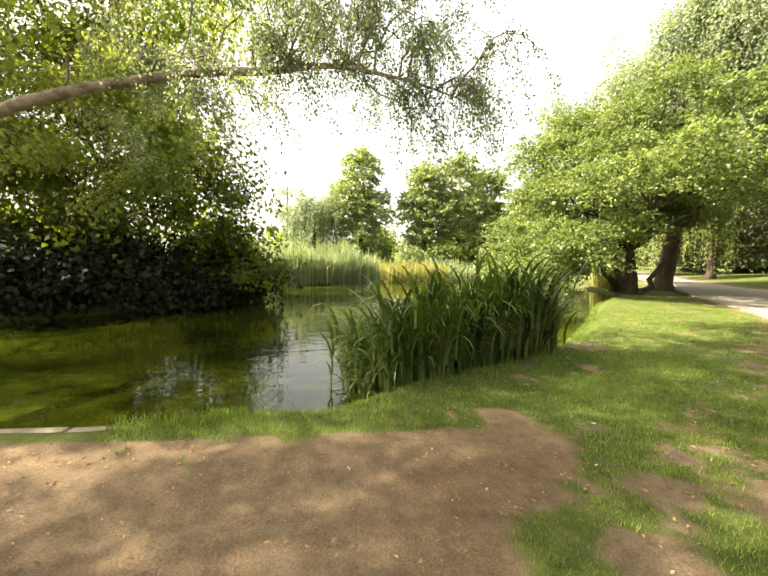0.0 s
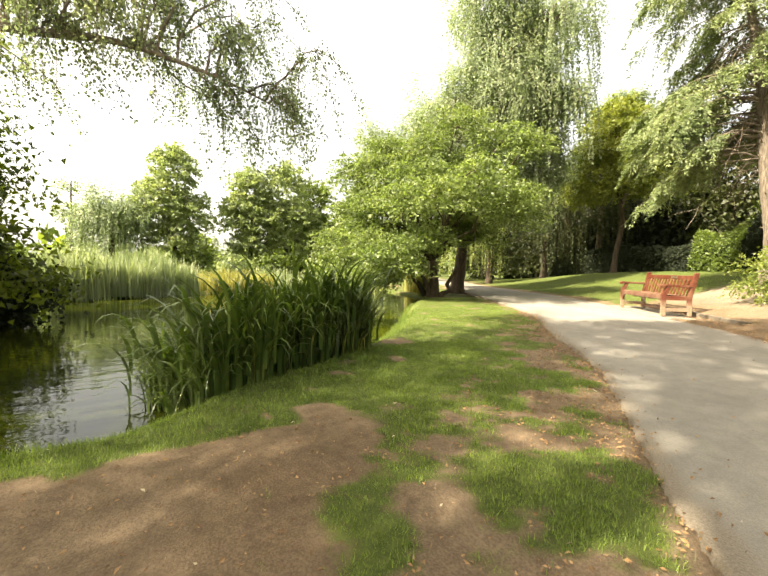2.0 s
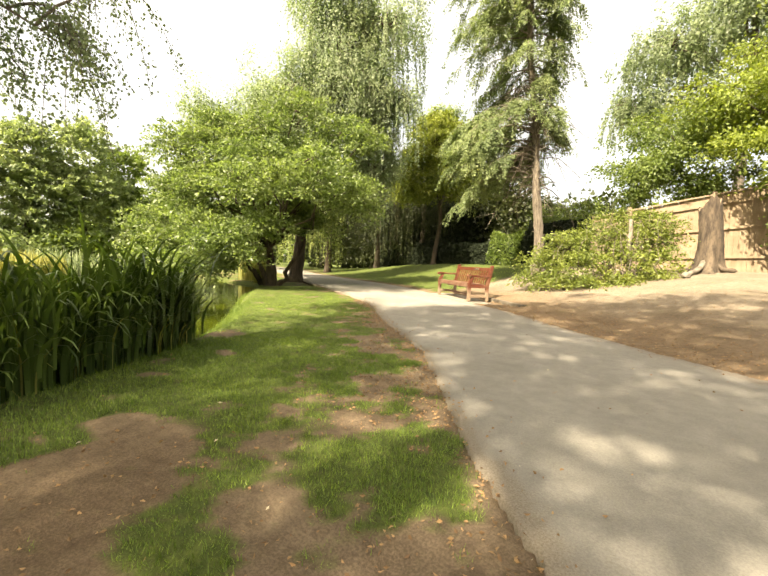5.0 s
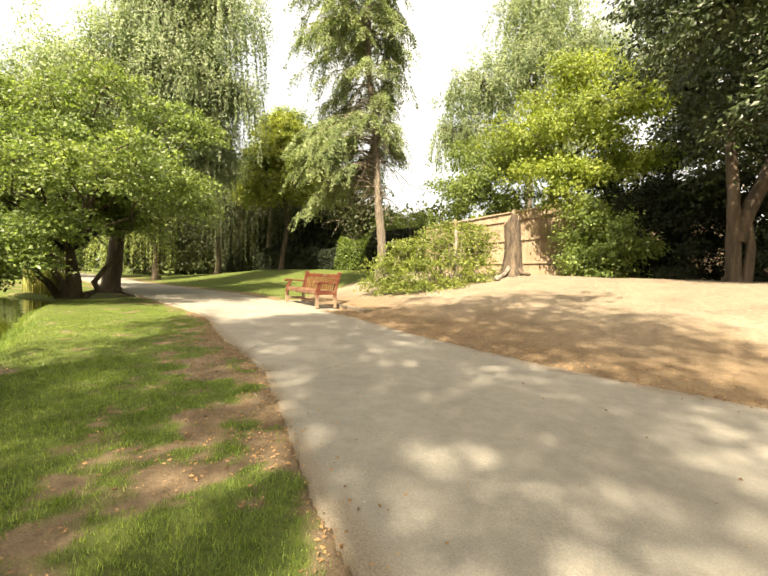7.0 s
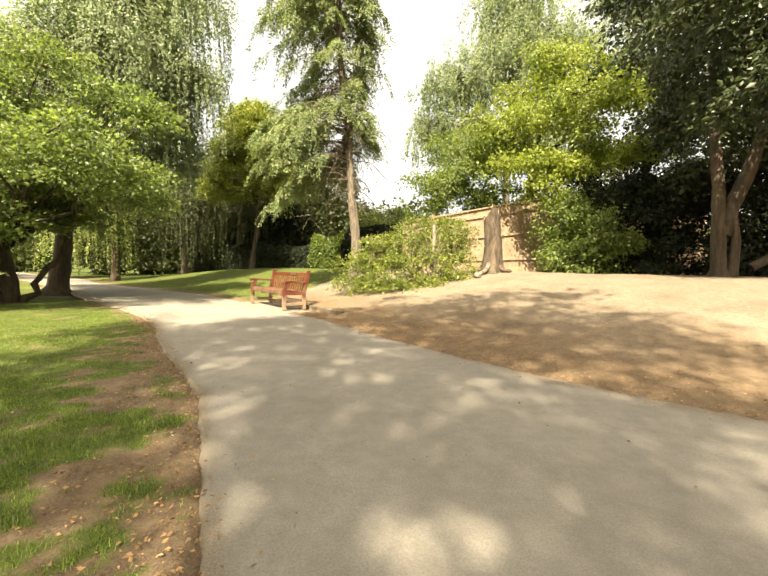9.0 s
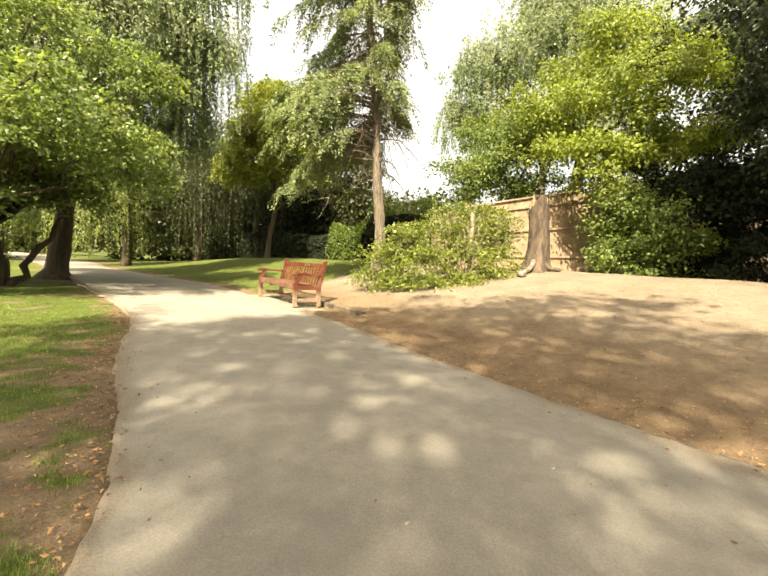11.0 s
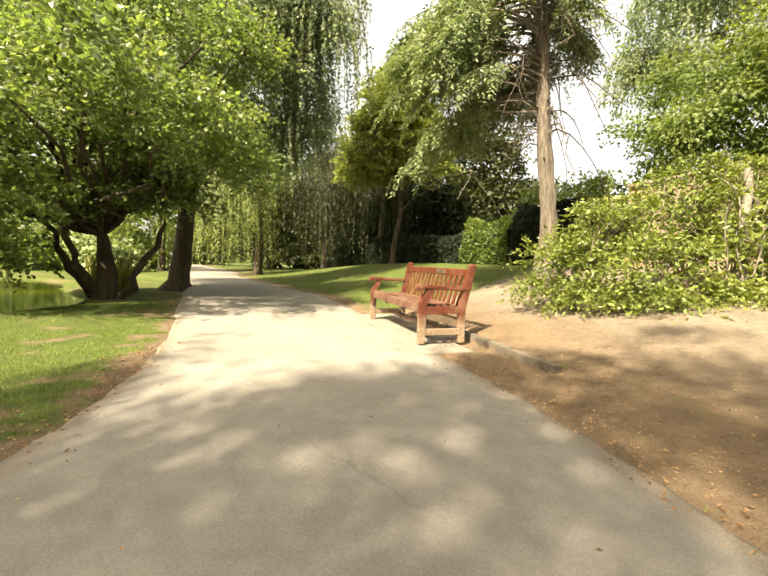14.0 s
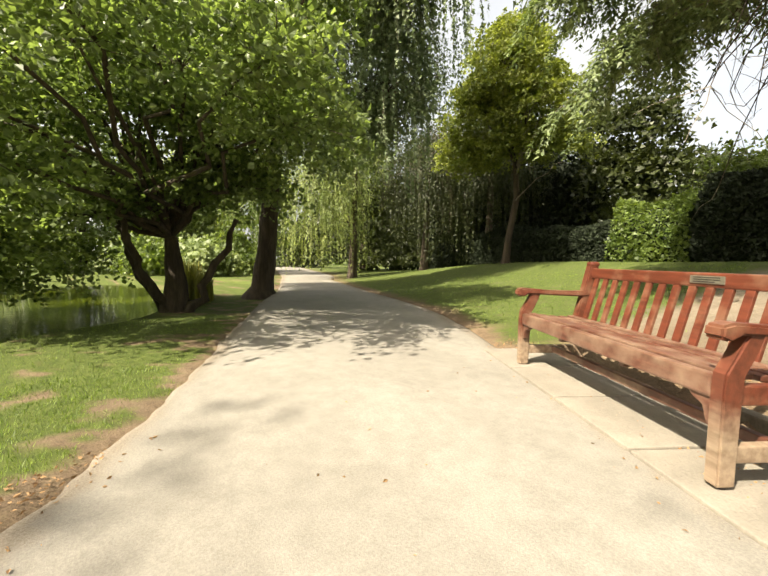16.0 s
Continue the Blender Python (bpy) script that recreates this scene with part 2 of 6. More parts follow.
def ground_mat():
    m, nt, b = node_mat("earth_and_turf")
    at = nt.nodes.new("ShaderNodeAttribute")
    at.attribute_name = "turf"
    dry = nt.nodes.new("ShaderNodeAttribute")
    dry.attribute_name = "sand"
    n1, n2, n3 = noise_node(nt, 1.4), noise_node(nt, 14.0, 6.0, 0.7), noise_node(nt, 110.0, 3.0)
    soil = ramp(nt, n1.outputs["Fac"], ((0.3, (0.142, 0.101, 0.063)), (0.7, (0.215, 0.158, 0.102))))
    sand = ramp(nt, n1.outputs["Fac"], ((0.3, (0.176, 0.146, 0.108)), (0.7, (0.24, 0.203, 0.155))))
    soil = mix(nt, dry.outputs["Fac"], soil, sand)
    soil = mix(nt, 0.5, soil, ramp(nt, n2.outputs["Fac"], ((0.35, (0.55, 0.5, 0.45)), (0.65, (1.25, 1.2, 1.15)))), "MULTIPLY")
    soil = mix(nt, 0.38, soil, ramp(nt, n3.outputs["Fac"], ((0.38, (0.4, 0.4, 0.4)), (0.62, (1.3, 1.3, 1.3)))), "MULTIPLY")
    turf = ramp(nt, n2.outputs["Fac"], ((0.3, (0.042, 0.066, 0.014)), (0.7, (0.112, 0.136, 0.034))))
    turf = mix(nt, 0.4, turf, ramp(nt, n3.outputs["Fac"], ((0.35, (0.4, 0.4, 0.4)), (0.65, (1.3, 1.3, 1.2)))), "MULTIPLY")
    f = nt.nodes.new("ShaderNodeMath")
    f.operation = "MULTIPLY_ADD"
    nt.links.new(n2.outputs["Fac"], f.inputs[0])
    f.inputs[1].default_value = 1.3
    nt.links.new(at.outputs["Fac"], f.inputs[2])
    mr = nt.nodes.new("ShaderNodeMapRange")
    mr.inputs["From Min"].default_value, mr.inputs["From Max"].default_value = 0.80, 1.50
    nt.links.new(f.outputs["Value"], mr.inputs["Value"])
    nt.links.new(mix(nt, mr.outputs["Result"], soil, turf), b.inputs["Base Color"])
    b.inputs["Roughness"].default_value = 0.95
    b.inputs["Specular IOR Level"].default_value = 0.2
    h = noise_node(nt, 45.0, 8.0, 0.75)
    bump(nt, b, h.outputs["Fac"], 0.8, 0.02)
    return m


def water_mat():
    m, nt, b = node_mat("green_pond_water")
    n = noise_node(nt, 0.6, 3.0)
    nt.links.new(ramp(nt, n.outputs["Fac"], ((0.42, (0.007, 0.010, 0.001)), (0.64, (0.042, 0.053, 0.0045)))), b.inputs["Base Color"])
    b.inputs["Roughness"].default_value = 0.04
    b.inputs["IOR"].default_value = 1.33
    tc = nt.nodes.new("ShaderNodeTexCoord")
    mp = nt.nodes.new("ShaderNodeMapping")
    mp.inputs["Scale"].default_value = (2.2, 0.9, 1.0)
    nt.links.new(tc.outputs["Object"], mp.inputs["Vector"])
    w = nt.nodes.new("ShaderNodeTexNoise")
    w.inputs["Scale"].default_value, w.inputs["Detail"].default_value = 2.2, 3.0
    nt.links.new(mp.outputs["Vector"], w.inputs["Vector"])
    bump(nt, b, w.outputs["Fac"], 0.12, 0.05)
    return m




def asphalt_mat():
    """Worn path surface: small stones, faint wandering cracks, soil trodden in along the edges."""
    m, nt, b = node_mat("worn_path_surface")
    n1, n2, n3 = noise_node(nt, 0.9, 5.0), noise_node(nt, 9.0, 5.0, 0.7), noise_node(nt, 120.0, 3.0, 0.7)
    col = ramp(nt, n1.outputs["Fac"], ((0.3, (0.194, 0.180, 0.152)), (0.7, (0.256, 0.239, 0.205))))
    col = mix(nt, 0.4, col, ramp(nt, n2.outputs["Fac"], ((0.35, (0.7, 0.68, 0.66)), (0.65, (1.15, 1.15, 1.15)))), "MULTIPLY")
    col = mix(nt, 0.3, col, ramp(nt, n3.outputs["Fac"], ((0.36, (0.5, 0.48, 0.46)), (0.52, (1.0, 1.0, 1.0)), (0.68, (1.45, 1.42, 1.38)))), "MULTIPLY")
    tc = nt.nodes.new("ShaderNodeTexCoord")
    warp = nt.nodes.new("ShaderNodeMixRGB")
    warp.inputs["Fac"].default_value = 0.16
    nt.links.new(tc.outputs["Object"], warp.inputs["Color1"])
    nt.links.new(noise_node(nt, 3.0, 5.0).outputs["Color"], warp.inputs["Color2"])
    vo = nt.nodes.new("ShaderNodeTexVoronoi")
    vo.feature = "DISTANCE_TO_EDGE"
    vo.inputs["Scale"].default_value = 0.55
    nt.links.new(warp.outputs["Color"], vo.inputs["Vector"])
    crack = ramp(nt, vo.outputs["Distance"], ((0.0, (1.0, 1.0, 1.0)), (0.0035, (0.0, 0.0, 0.0))))
    some = ramp(nt, noise_node(nt, 0.7, 2.0).outputs["Fac"], ((0.5, (0.0, 0.0, 0.0)), (0.64, (0.3, 0.3, 0.3))))
    col = mix(nt, mix(nt, 1.0, crack, some, "MULTIPLY"), col, (0.07, 0.058, 0.046))
    at = nt.nodes.new("ShaderNodeAttribute")
    at.attribute_name = "soil"
    f = nt.nodes.new("ShaderNodeMath")
    f.operation = "MULTIPLY_ADD"
    nt.links.new(n2.outputs["Fac"], f.inputs[0])
    f.inputs[1].default_value = 0.9
    nt.links.new(at.outputs["Fac"], f.inputs[2])
    mr = nt.nodes.new("ShaderNodeMapRange")
    mr.inputs["From Min"].default_value, mr.inputs["From Max"].default_value = 0.75, 1.15
    nt.links.new(f.outputs["Value"], mr.inputs["Value"])
    soil = ramp(nt, n3.outputs["Fac"], ((0.35, (0.13, 0.108, 0.080)), (0.65, (0.225, 0.192, 0.148))))
    nt.links.new(mix(nt, mr.outputs["Result"], col, soil), b.inputs["Base Color"])
    b.inputs["Roughness"].default_value = 0.93
    bump(nt, b, noise_node(nt, 150.0, 6.0, 0.75).outputs["Fac"], 0.35, 0.01)
    return m


M["ground"], M["water"], M["asphalt"] = ground_mat(), water_mat(), asphalt_mat()

# ---------------------------------------------------------------- mesh helpers


def np_mesh(name, verts, tris=None, quads=None, smooth=False):
    me = bpy.data.meshes.new(name)
    verts = np.asarray(verts, np.float32)
    loops, starts, n = [], [], 0
    for f in (tris, quads):
        if f is not None and len(f):
            f = np.asarray(f, np.int32)
            starts.append(n + np.arange(len(f), dtype=np.int32) * f.shape[1])
            loops.append(f.ravel())
            n += f.size
    loops, starts = np.concatenate(loops), np.concatenate(starts)
    me.vertices.add(len(verts))
    me.vertices.foreach_set("co", verts.ravel())
    me.loops.add(len(loops))
    me.loops.foreach_set("vertex_index", loops)
    me.polygons.add(len(starts))
    me.polygons.foreach_set("loop_start", starts)
    me.polygons.foreach_set("use_smooth", np.full(len(starts), smooth))
    me.update(calc_edges=True)
    me.validate()
    return me


def part(name, data, material, parent=None, label=""):
    """One mesh object, from a bmesh or a mesh, under a thing or a part."""
    if isinstance(data, bmesh.types.BMesh):
        me = bpy.data.meshes.new(name)
        data.to_mesh(me)
        data.free()
        data = me
    if material and not data.materials:
        data.materials.append(material)
    ob = new(name, data)
    ob.parent = parent
    return tagged(ob, label)


class Tubes:
    """Tapered tubes, gathered into one mesh."""

    def __init__(self):
        self.v, self.q, self.n = [], [], 0

    def add(self, pts, radii, sides=6, rough=0.0, rng=None):
        pts, radii = np.asarray(pts, float), np.asarray(radii, float)
        k = len(pts)
        tan = np.gradient(pts, axis=0)
        tan /= np.linalg.norm(tan, axis=1)[:, None] + 1e-9
        ref = np.where(np.abs(tan[:, 2:3]) > 0.9, np.array([[1.0, 0, 0]]), np.array([[0, 0, 1.0]]))
        a = np.cross(tan, ref)
        a /= np.linalg.norm(a, axis=1)[:, None] + 1e-9
        if k > 1:
            for i in range(1, k):
                if np.dot(a[i], a[i - 1]) < 0:
                    a[i] = -a[i]
        b = np.cross(tan, a)
        ang = np.linspace(0, 2 * np.pi, sides, endpoint=False)
        r = radii[:, None] * np.ones((k, sides))
        if rough and rng is not None:
            r = r * (1 + rough * rng.standard_normal((1, sides)) + 0.5 * rough * rng.standard_normal((k, sides)))
        ring = pts[:, None, :] + r[..., None] * (np.cos(ang)[None, :, None] * a[:, None, :] + np.sin(ang)[None, :, None] * b[:, None, :])
        i, j = np.meshgrid(np.arange(k - 1), np.arange(sides), indexing="ij")
        j2 = (j + 1) % sides
        q = np.stack([i * sides + j, i * sides + j2, (i + 1) * sides + j2, (i + 1) * sides + j], -1).reshape(-1, 4) + self.n
        self.v.append(ring.reshape(-1, 3))
        self.q.append(q)
        self.n += k * sides

    def mesh(self, name):
        return np_mesh(name, np.concatenate(self.v), quads=np.concatenate(self.q), smooth=True)


def unit(a):
    return a / (np.linalg.norm(a, axis=-1, keepdims=True) + 1e-9)


def leaves_mesh(name, pos, along, size, width, rng, fold=0.25, face=None, loose=0.6, single=False):
    """One folded leaf of two triangles (or a single one) at each place, pointing along its own way, its upper side turned to face."""
    n = len(pos)
    along = unit(along)
    if face is None:
        side = unit(np.cross(along, rng.standard_normal((n, 3))))
    else:
        nor = unit(unit(face) + rng.standard_normal((n, 3)) * loose)
        along = unit(along - nor * np.sum(along * nor, 1, keepdims=True))
        side = np.cross(nor, along)
    nor = np.cross(side, along)
    L = (size * rng.uniform(0.6, 1.4, n))[:, None]
    W = L * width
    if single:
        v = np.stack([pos + along * L * 0.2 + side * W * 1.25, pos + along * L * 0.3 - side * W * 1.25, pos + along * L * 1.05], 1)
        return np_mesh(name, v.reshape(-1, 3), tris=np.arange(n * 3).reshape(-1, 3))
    v = np.stack([pos, pos + along * L * 0.45 + side * W + nor * W * fold, pos + along * L, pos + along * L * 0.45 - side * W + nor * W * fold], 1)
    b = np.arange(n)[:, None] * 4
    tris = np.concatenate([b + [[0, 1, 2]], b + [[0, 2, 3]]], 1).reshape(-1, 3)
    return np_mesh(name, v.reshape(-1, 3), tris=tris)


def curve_pts(a, b, bend, rng, n=6):
    """A wavering line from a to b, lifted by bend in the middle."""
    a, b = np.asarray(a, float), np.asarray(b, float)
    t = np.linspace(0, 1, n)[:, None]
    p = a + (b - a) * t
    p = p + np.array([[0, 0, 1.0]]) * bend * np.sin(np.pi * t)
    w = rng.standard_normal((n, 3)) * 0.035 * np.linalg.norm(b - a)
    w[0] = w[-1] = 0
    return p + w


def thing(name, at, label, category, group="", kind=""):
    e = new(name)
    e.location = at
    return tagged(e, label, category, group, kind)


def crown_points(lobes, rng, spread, flat):
    """Leaf places, outward ways and clump centres. A lobe (centre, radii, clumps, leaves to a clump) carries some boughs, a bough a spray of clumps."""
    P, O, C = [], [], []
    up = np.array([0, 0, 1.0])
    for (cx, cy, cz, rx, ry, rz, clumps, per) in lobes:
        clumps, per = int(clumps * 0.85), int(per * 1.45)
        nb = max(4, clumps // 12)
        R = np.array([rx, ry, rz])
        d = unit(rng.standard_normal((nb, 3)))
        d[:, 2] = np.where(d[:, 2] < -0.45, -d[:, 2], d[:, 2])
        bc = np.array([cx, cy, cz]) + d * R * rng.uniform(0.35, 1.0, (nb, 1)) ** 0.6 * rng.uniform(0.8, 1.3, (nb, 1))
        k = rng.integers(0, nb, clumps)
        o = rng.standard_normal((clumps, 3)) * np.array([0.28, 0.28, 0.13]) * R.mean() * rng.uniform(0.7, 1.4, (nb, 1))[k]
        o[:, 2] -= 0.35 * (o[:, 0] ** 2 + o[:, 1] ** 2) / R.mean()
        c = bc[k] + o
        out = unit(c - np.array([cx, cy, cz]))
        big = rng.uniform(0.55, 1.5, (clumps, 1, 1))
        off = rng.standard_normal((clumps, per, 3)) * spread * 0.8 * big
        off[..., 2] *= flat
        off[..., 2] -= 0.25 * (off[..., 0] ** 2 + off[..., 1] ** 2) / (spread * 1.5)
        P.append((c[:, None] + off).reshape(-1, 3))
        w = out + 0.8 * unit(o)
        O.append(np.repeat(w, per, 0) + 0.7 * unit(off.reshape(-1, 3)))
        C.append(np.concatenate([c, bc[k]], 1))
    return np.concatenate(P), np.concatenate(O), np.concatenate(C)


def spray_points(lobes, rng, per, length):
    """Leaf places, ways and faces on flat drooping sprays that stand out in tiers from the lobes (centre, radii, sprays)."""
    P, A, F, C = [], [], [], []
    for (cx, cy, cz, rx, ry, rz, n, _) in lobes:
        d = unit(rng.standard_normal((n, 3)))
        d[:, 2] = np.where(d[:, 2] < -0.5, -d[:, 2], d[:, 2])
        c = np.array([cx, cy, cz]) + d * np.array([rx, ry, rz]) * rng.uniform(0.3, 1.08, (n, 1)) ** 0.7
        o = unit(d * np.array([1, 1, 0.35]) + rng.standard_normal((n, 3)) * 0.35 + np.array([[0, 0, 0.1]]))
        q = unit(np.cross(o, np.array([[0, 0, 1.0]])) + rng.standard_normal((n, 3)) * 0.2)
        up = np.cross(q, o)
        size = length * rng.uniform(0.55, 1.3, (n, 1))
        u, w = rng.uniform(-0.55, 0.6, (n, per)), rng.standard_normal((n, per))
        w = w * 0.26 * (1.15 - 1.1 * np.abs(u))
        P.append((c[:, None] + size[..., None] * (o[:, None] * u[..., None] + q[:, None] * w[..., None] + up[:, None] * (rng.standard_normal((n, per, 1)) * 0.055)
                  - np.array([0, 0, 1.0]) * (0.30 * (u + 0.55)[..., None] ** 2 + 0.5 * w[..., None] ** 2))).reshape(-1, 3))
        A.append((o[:, None] * 0.7 + q[:, None] * np.sign(w)[..., None] * 0.8 - np.array([0, 0, 0.3])).reshape(-1, 3) + rng.standard_normal((n * per, 3)) * 0.35)
        F.append(np.repeat(unit(up + 0.35 * d), per, 0))
        C.append(np.concatenate([c, np.repeat([[cx, cy, cz]], n, 0)], 1))
    return np.concatenate(P), np.concatenate(A), np.concatenate(F), np.concatenate(C)


def limbs_to(lobes, C, fork, rng, r0, twigs=1):
    """Limbs from the fork to the lobes, and twigs on to the clumps."""
    tb = Tubes()
    high = any(lobe[2] >= fork[2] + 0.5 for lobe in lobes)
    for (cx, cy, cz, rx, ry, rz, clumps, per) in lobes:
        if cz < fork[2] + 0.5:
            continue
        end = (cx, cy, cz + 0.15 * rz)
        tb.add(curve_pts(fork, end, 0.1, rng, 7), np.linspace(r0 * 0.62, r0 * 0.2, 7), 6)
    for row in C[::twigs]:
        a = row[3:]
        if high and a[2] < fork[2] + 0.5:
            continue
        tb.add(curve_pts(a, row[:3], 0.05, rng, 3), np.linspace(max(0.006, r0 * 0.09), 0.004, 3), 3)
    return tb


def leafy_tree(name, at, label, lobes, mat, bark, trunk, leaf, width=0.3, spread=0.28, flat=0.6, droop=0.3, seed=1, twigs=2, group="", category="tree", roots=0.0, sprays=0, single=False):
    """trunk: points from the base up, in metres from it, with radii. Lobes are in metres from the base too."""
    rng = np.random.default_rng(seed)
    t = thing(name, at, label, category, group)
    pts, rad = np.array([p[:3] for p in trunk], float), np.array([p[3] for p in trunk], float)
    if sprays:
        P, way, face, C = spray_points(lobes, rng, sprays, spread)
    else:
        P, O, C = crown_points(lobes, rng, spread, flat)
        way = O + rng.standard_normal(O.shape) * 0.55 + np.array([[0, 0, -droop]])
        face = 0.75 * O + np.array([[0, 0, 0.5]])
    if len(trunk) > 1:
        tb = Tubes()
        fine = np.linspace(0, len(pts) - 1, 4 * len(pts))
        p2 = np.stack([np.interp(fine, np.arange(len(pts)), pts[:, k]) for k in range(3)], 1)
        r2 = np.interp(fine, np.arange(len(pts)), rad)
        r2[0] *= 1.35 + roots
        tb.add(p2, r2, 12, 0.06, rng)
        part("trunk", tb.mesh("trunk"), bark, t)
    if twigs:
        part("branchwork", limbs_to(lobes, C, pts[-1], rng, rad[-1] * 0.8, twigs).mesh("branchwork"), bark, t)
    part("crown", leaves_mesh("crown", P, way, leaf * 0.84, width, rng, 0.25, face, 1.0 if sprays else 0.6, single), mat, t)
    return t


def weeping_tree(name, at, label, lobes, mat, bark, trunk, leaf, strand, seed=1, width=0.16, step=0.07, group="", roots=0.0, swing=0.25, body=0.8):
    """Hanging strands from the upper shells of the lobes; a lobe's last numbers: strands, strand length in metres."""
    rng = np.random.default_rng(seed)
    t = thing(name, at, label, "tree", group)
    pts, rad = np.array([p[:3] for p in trunk], float), np.array([p[3] for p in trunk], float)
    tb = Tubes()
    fine = np.linspace(0, len(pts) - 1, 4 * len(pts))
    p2 = np.stack([np.interp(fine, np.arange(len(pts)), pts[:, k]) for k in range(3)], 1)
    r2 = np.interp(fine, np.arange(len(pts)), rad)
    r2[0] *= 1.3 + roots
    tb.add(p2, r2, 12, 0.07, rng)
    part("trunk", tb.mesh("trunk"), bark, t)
    tb, P, A, F = Tubes(), [], [], []
    for (cx, cy, cz, rx, ry, rz, strands, length) in lobes:
        c = np.array([cx, cy, cz])
        k = int(np.clip(np.argmin(np.abs(pts[:, 2] - cz + 0.5 * rz)), 1, len(pts) - 1))
        tb.add(curve_pts(pts[k], c, 0.3, rng, 7), np.linspace(rad[k] * 0.6, 0.03, 7), 6)
        strands = int(strands)
        d = unit(rng.standard_normal((strands, 3)))
        d[:, 2] = np.abs(d[:, 2]) * 0.9 - 0.25
        start = c + d * np.array([rx, ry, rz]) * rng.uniform(0.35, 1.0, (strands, 1)) ** 0.5
        for s, o in zip(start, d):
            L = length * rng.uniform(0.35, 1.15)
            m = max(4, int(L / 0.3))
            u = np.linspace(0, 1, m)[:, None]
            flat = np.array([o[0], o[1], 0.0])
            line = s + flat * swing * (1 - (1 - u) ** 2) * min(L, 1.5) + np.array([0, 0, -1.0]) * L * u ** 1.3 + np.cumsum(rng.standard_normal((m, 3)) * 0.02, 0)
            if rng.random() < 0.3:
                tb.add(line, np.linspace(0.007, 0.002, m), 3)
            n = int(L / step)
            w = rng.uniform(0, 1, n) ** 0.8 * (m - 1)
            q = np.stack([np.interp(w, np.arange(m), line[:, j]) for j in range(3)], 1)
            P.append(q)
            A.append(rng.standard_normal((n, 3)) * 0.3 + np.array([[0, 0, -0.9]]))
            F.append(np.repeat(flat[None] + np.array([[0, 0, 0.45]]), n, 0) + rng.standard_normal((n, 3)) * 0.3)
        nb = max(6, strands // 12)
        bd = unit(rng.standard_normal((nb, 3)))
        bc = c + bd * np.array([rx, ry, rz]) * rng.uniform(0.4, 1.2, (nb, 1))
        k2 = int(strands * body)
        kb = rng.integers(0, nb, k2)
        o2 = rng.standard_normal((k2, 3)) * np.array([0.28, 0.28, 0.3]) * np.array([rx, ry, rz]).mean()
        cc = bc[kb] + o2
        per = int(3.2 / step)
        off = rng.standard_normal((k2, per, 3)) * np.array([0.17, 0.17, 0.26]) * rng.uniform(0.6, 1.5, (k2, 1, 1))
        P.append((cc[:, None] + off).reshape(-1, 3))
        A.append(rng.standard_normal((k2 * per, 3)) * 0.4 + np.array([[0, 0, -0.8]]))
        F.append(np.repeat(unit(bd[kb] + 0.7 * unit(o2)) * np.array([1, 1, 0.6]) + np.array([[0, 0, 0.45]]), per, 0) + 0.4 * unit(off.reshape(-1, 3)))
        a = c + d[: strands // 6] * np.array([rx, ry, rz]) * 0.7
        for e in a:
            tb.add(curve_pts(c, e, 0.2, rng, 4), np.linspace(0.03, 0.008, 4), 3)
    part("branchwork", tb.mesh("branchwork"), M["twig"], t)
    part("crown", leaves_mesh("crown", np.concatenate(P), np.concatenate(A), leaf, width, rng, 0.2, np.concatenate(F), 0.45, True), mat, t)
    return t


# ---------------------------------------------------------------- plan of the ground


def smooth_line(pts, n=8):
    p = np.array(pts, float)
    q = np.concatenate([[2 * p[0] - p[1]], p, [2 * p[-1] - p[-2]]])
    out = []
    for i in range(1, len(q) - 2):
        t = np.linspace(0, 1, n, endpoint=False)[:, None]
        a, b, c, d = q[i - 1], q[i], q[i + 1], q[i + 2]
        out.append(0.5 * (2 * b + (c - a) * t + (2 * a - 5 * b + 4 * c - d) * t * t + (3 * b - a - 3 * c + d) * t ** 3))
    return np.concatenate(out + [p[-1:]])


def line_dist(x, y, pts):
    best = np.full(x.shape, 1e9)
    for a, b in zip(pts[:-1], pts[1:]):
        d = b - a
        t = np.clip(((x - a[0]) * d[0] + (y - a[1]) * d[1]) / (d @ d + 1e-12), 0, 1)
        best = np.minimum(best, np.hypot(x - a[0] - t * d[0], y - a[1] - t * d[1]))
    return best


def inside(x, y, poly):
    c = np.zeros(x.shape, bool)
    for a, b in zip(poly, np.roll(poly, -1, 0)):
        with np.errstate(divide="ignore", invalid="ignore"):
            c ^= ((a[1] > y) != (b[1] > y)) & (x < (b[0] - a[0]) * (y - a[1]) / (b[1] - a[1]) + a[0])
    return c


def vnoise(x, y, scale, seed=0):
    """Smooth value noise, 0 to 1."""
    x, y = np.asarray(x, float) / scale, np.asarray(y, float) / scale
    i, j = np.floor(x).astype(np.int64), np.floor(y).astype(np.int64)
    u, v = x - i, y - j
    u, v = u * u * (3 - 2 * u), v * v * (3 - 2 * v)

    def h(a, b):
        k = np.sin(a * 127.1 + b * 311.7 + seed * 74.7) * 43758.5453
        return k - np.floor(k)

    return (h(i, j) * (1 - u) + h(i + 1, j) * u) * (1 - v) + (h(i, j + 1) * (1 - u) + h(i + 1, j + 1) * u) * v


def sstep(a, b, x):
    t = np.clip((x - a) / (b - a), 0, 1)
    return t * t * (3 - 2 * t)


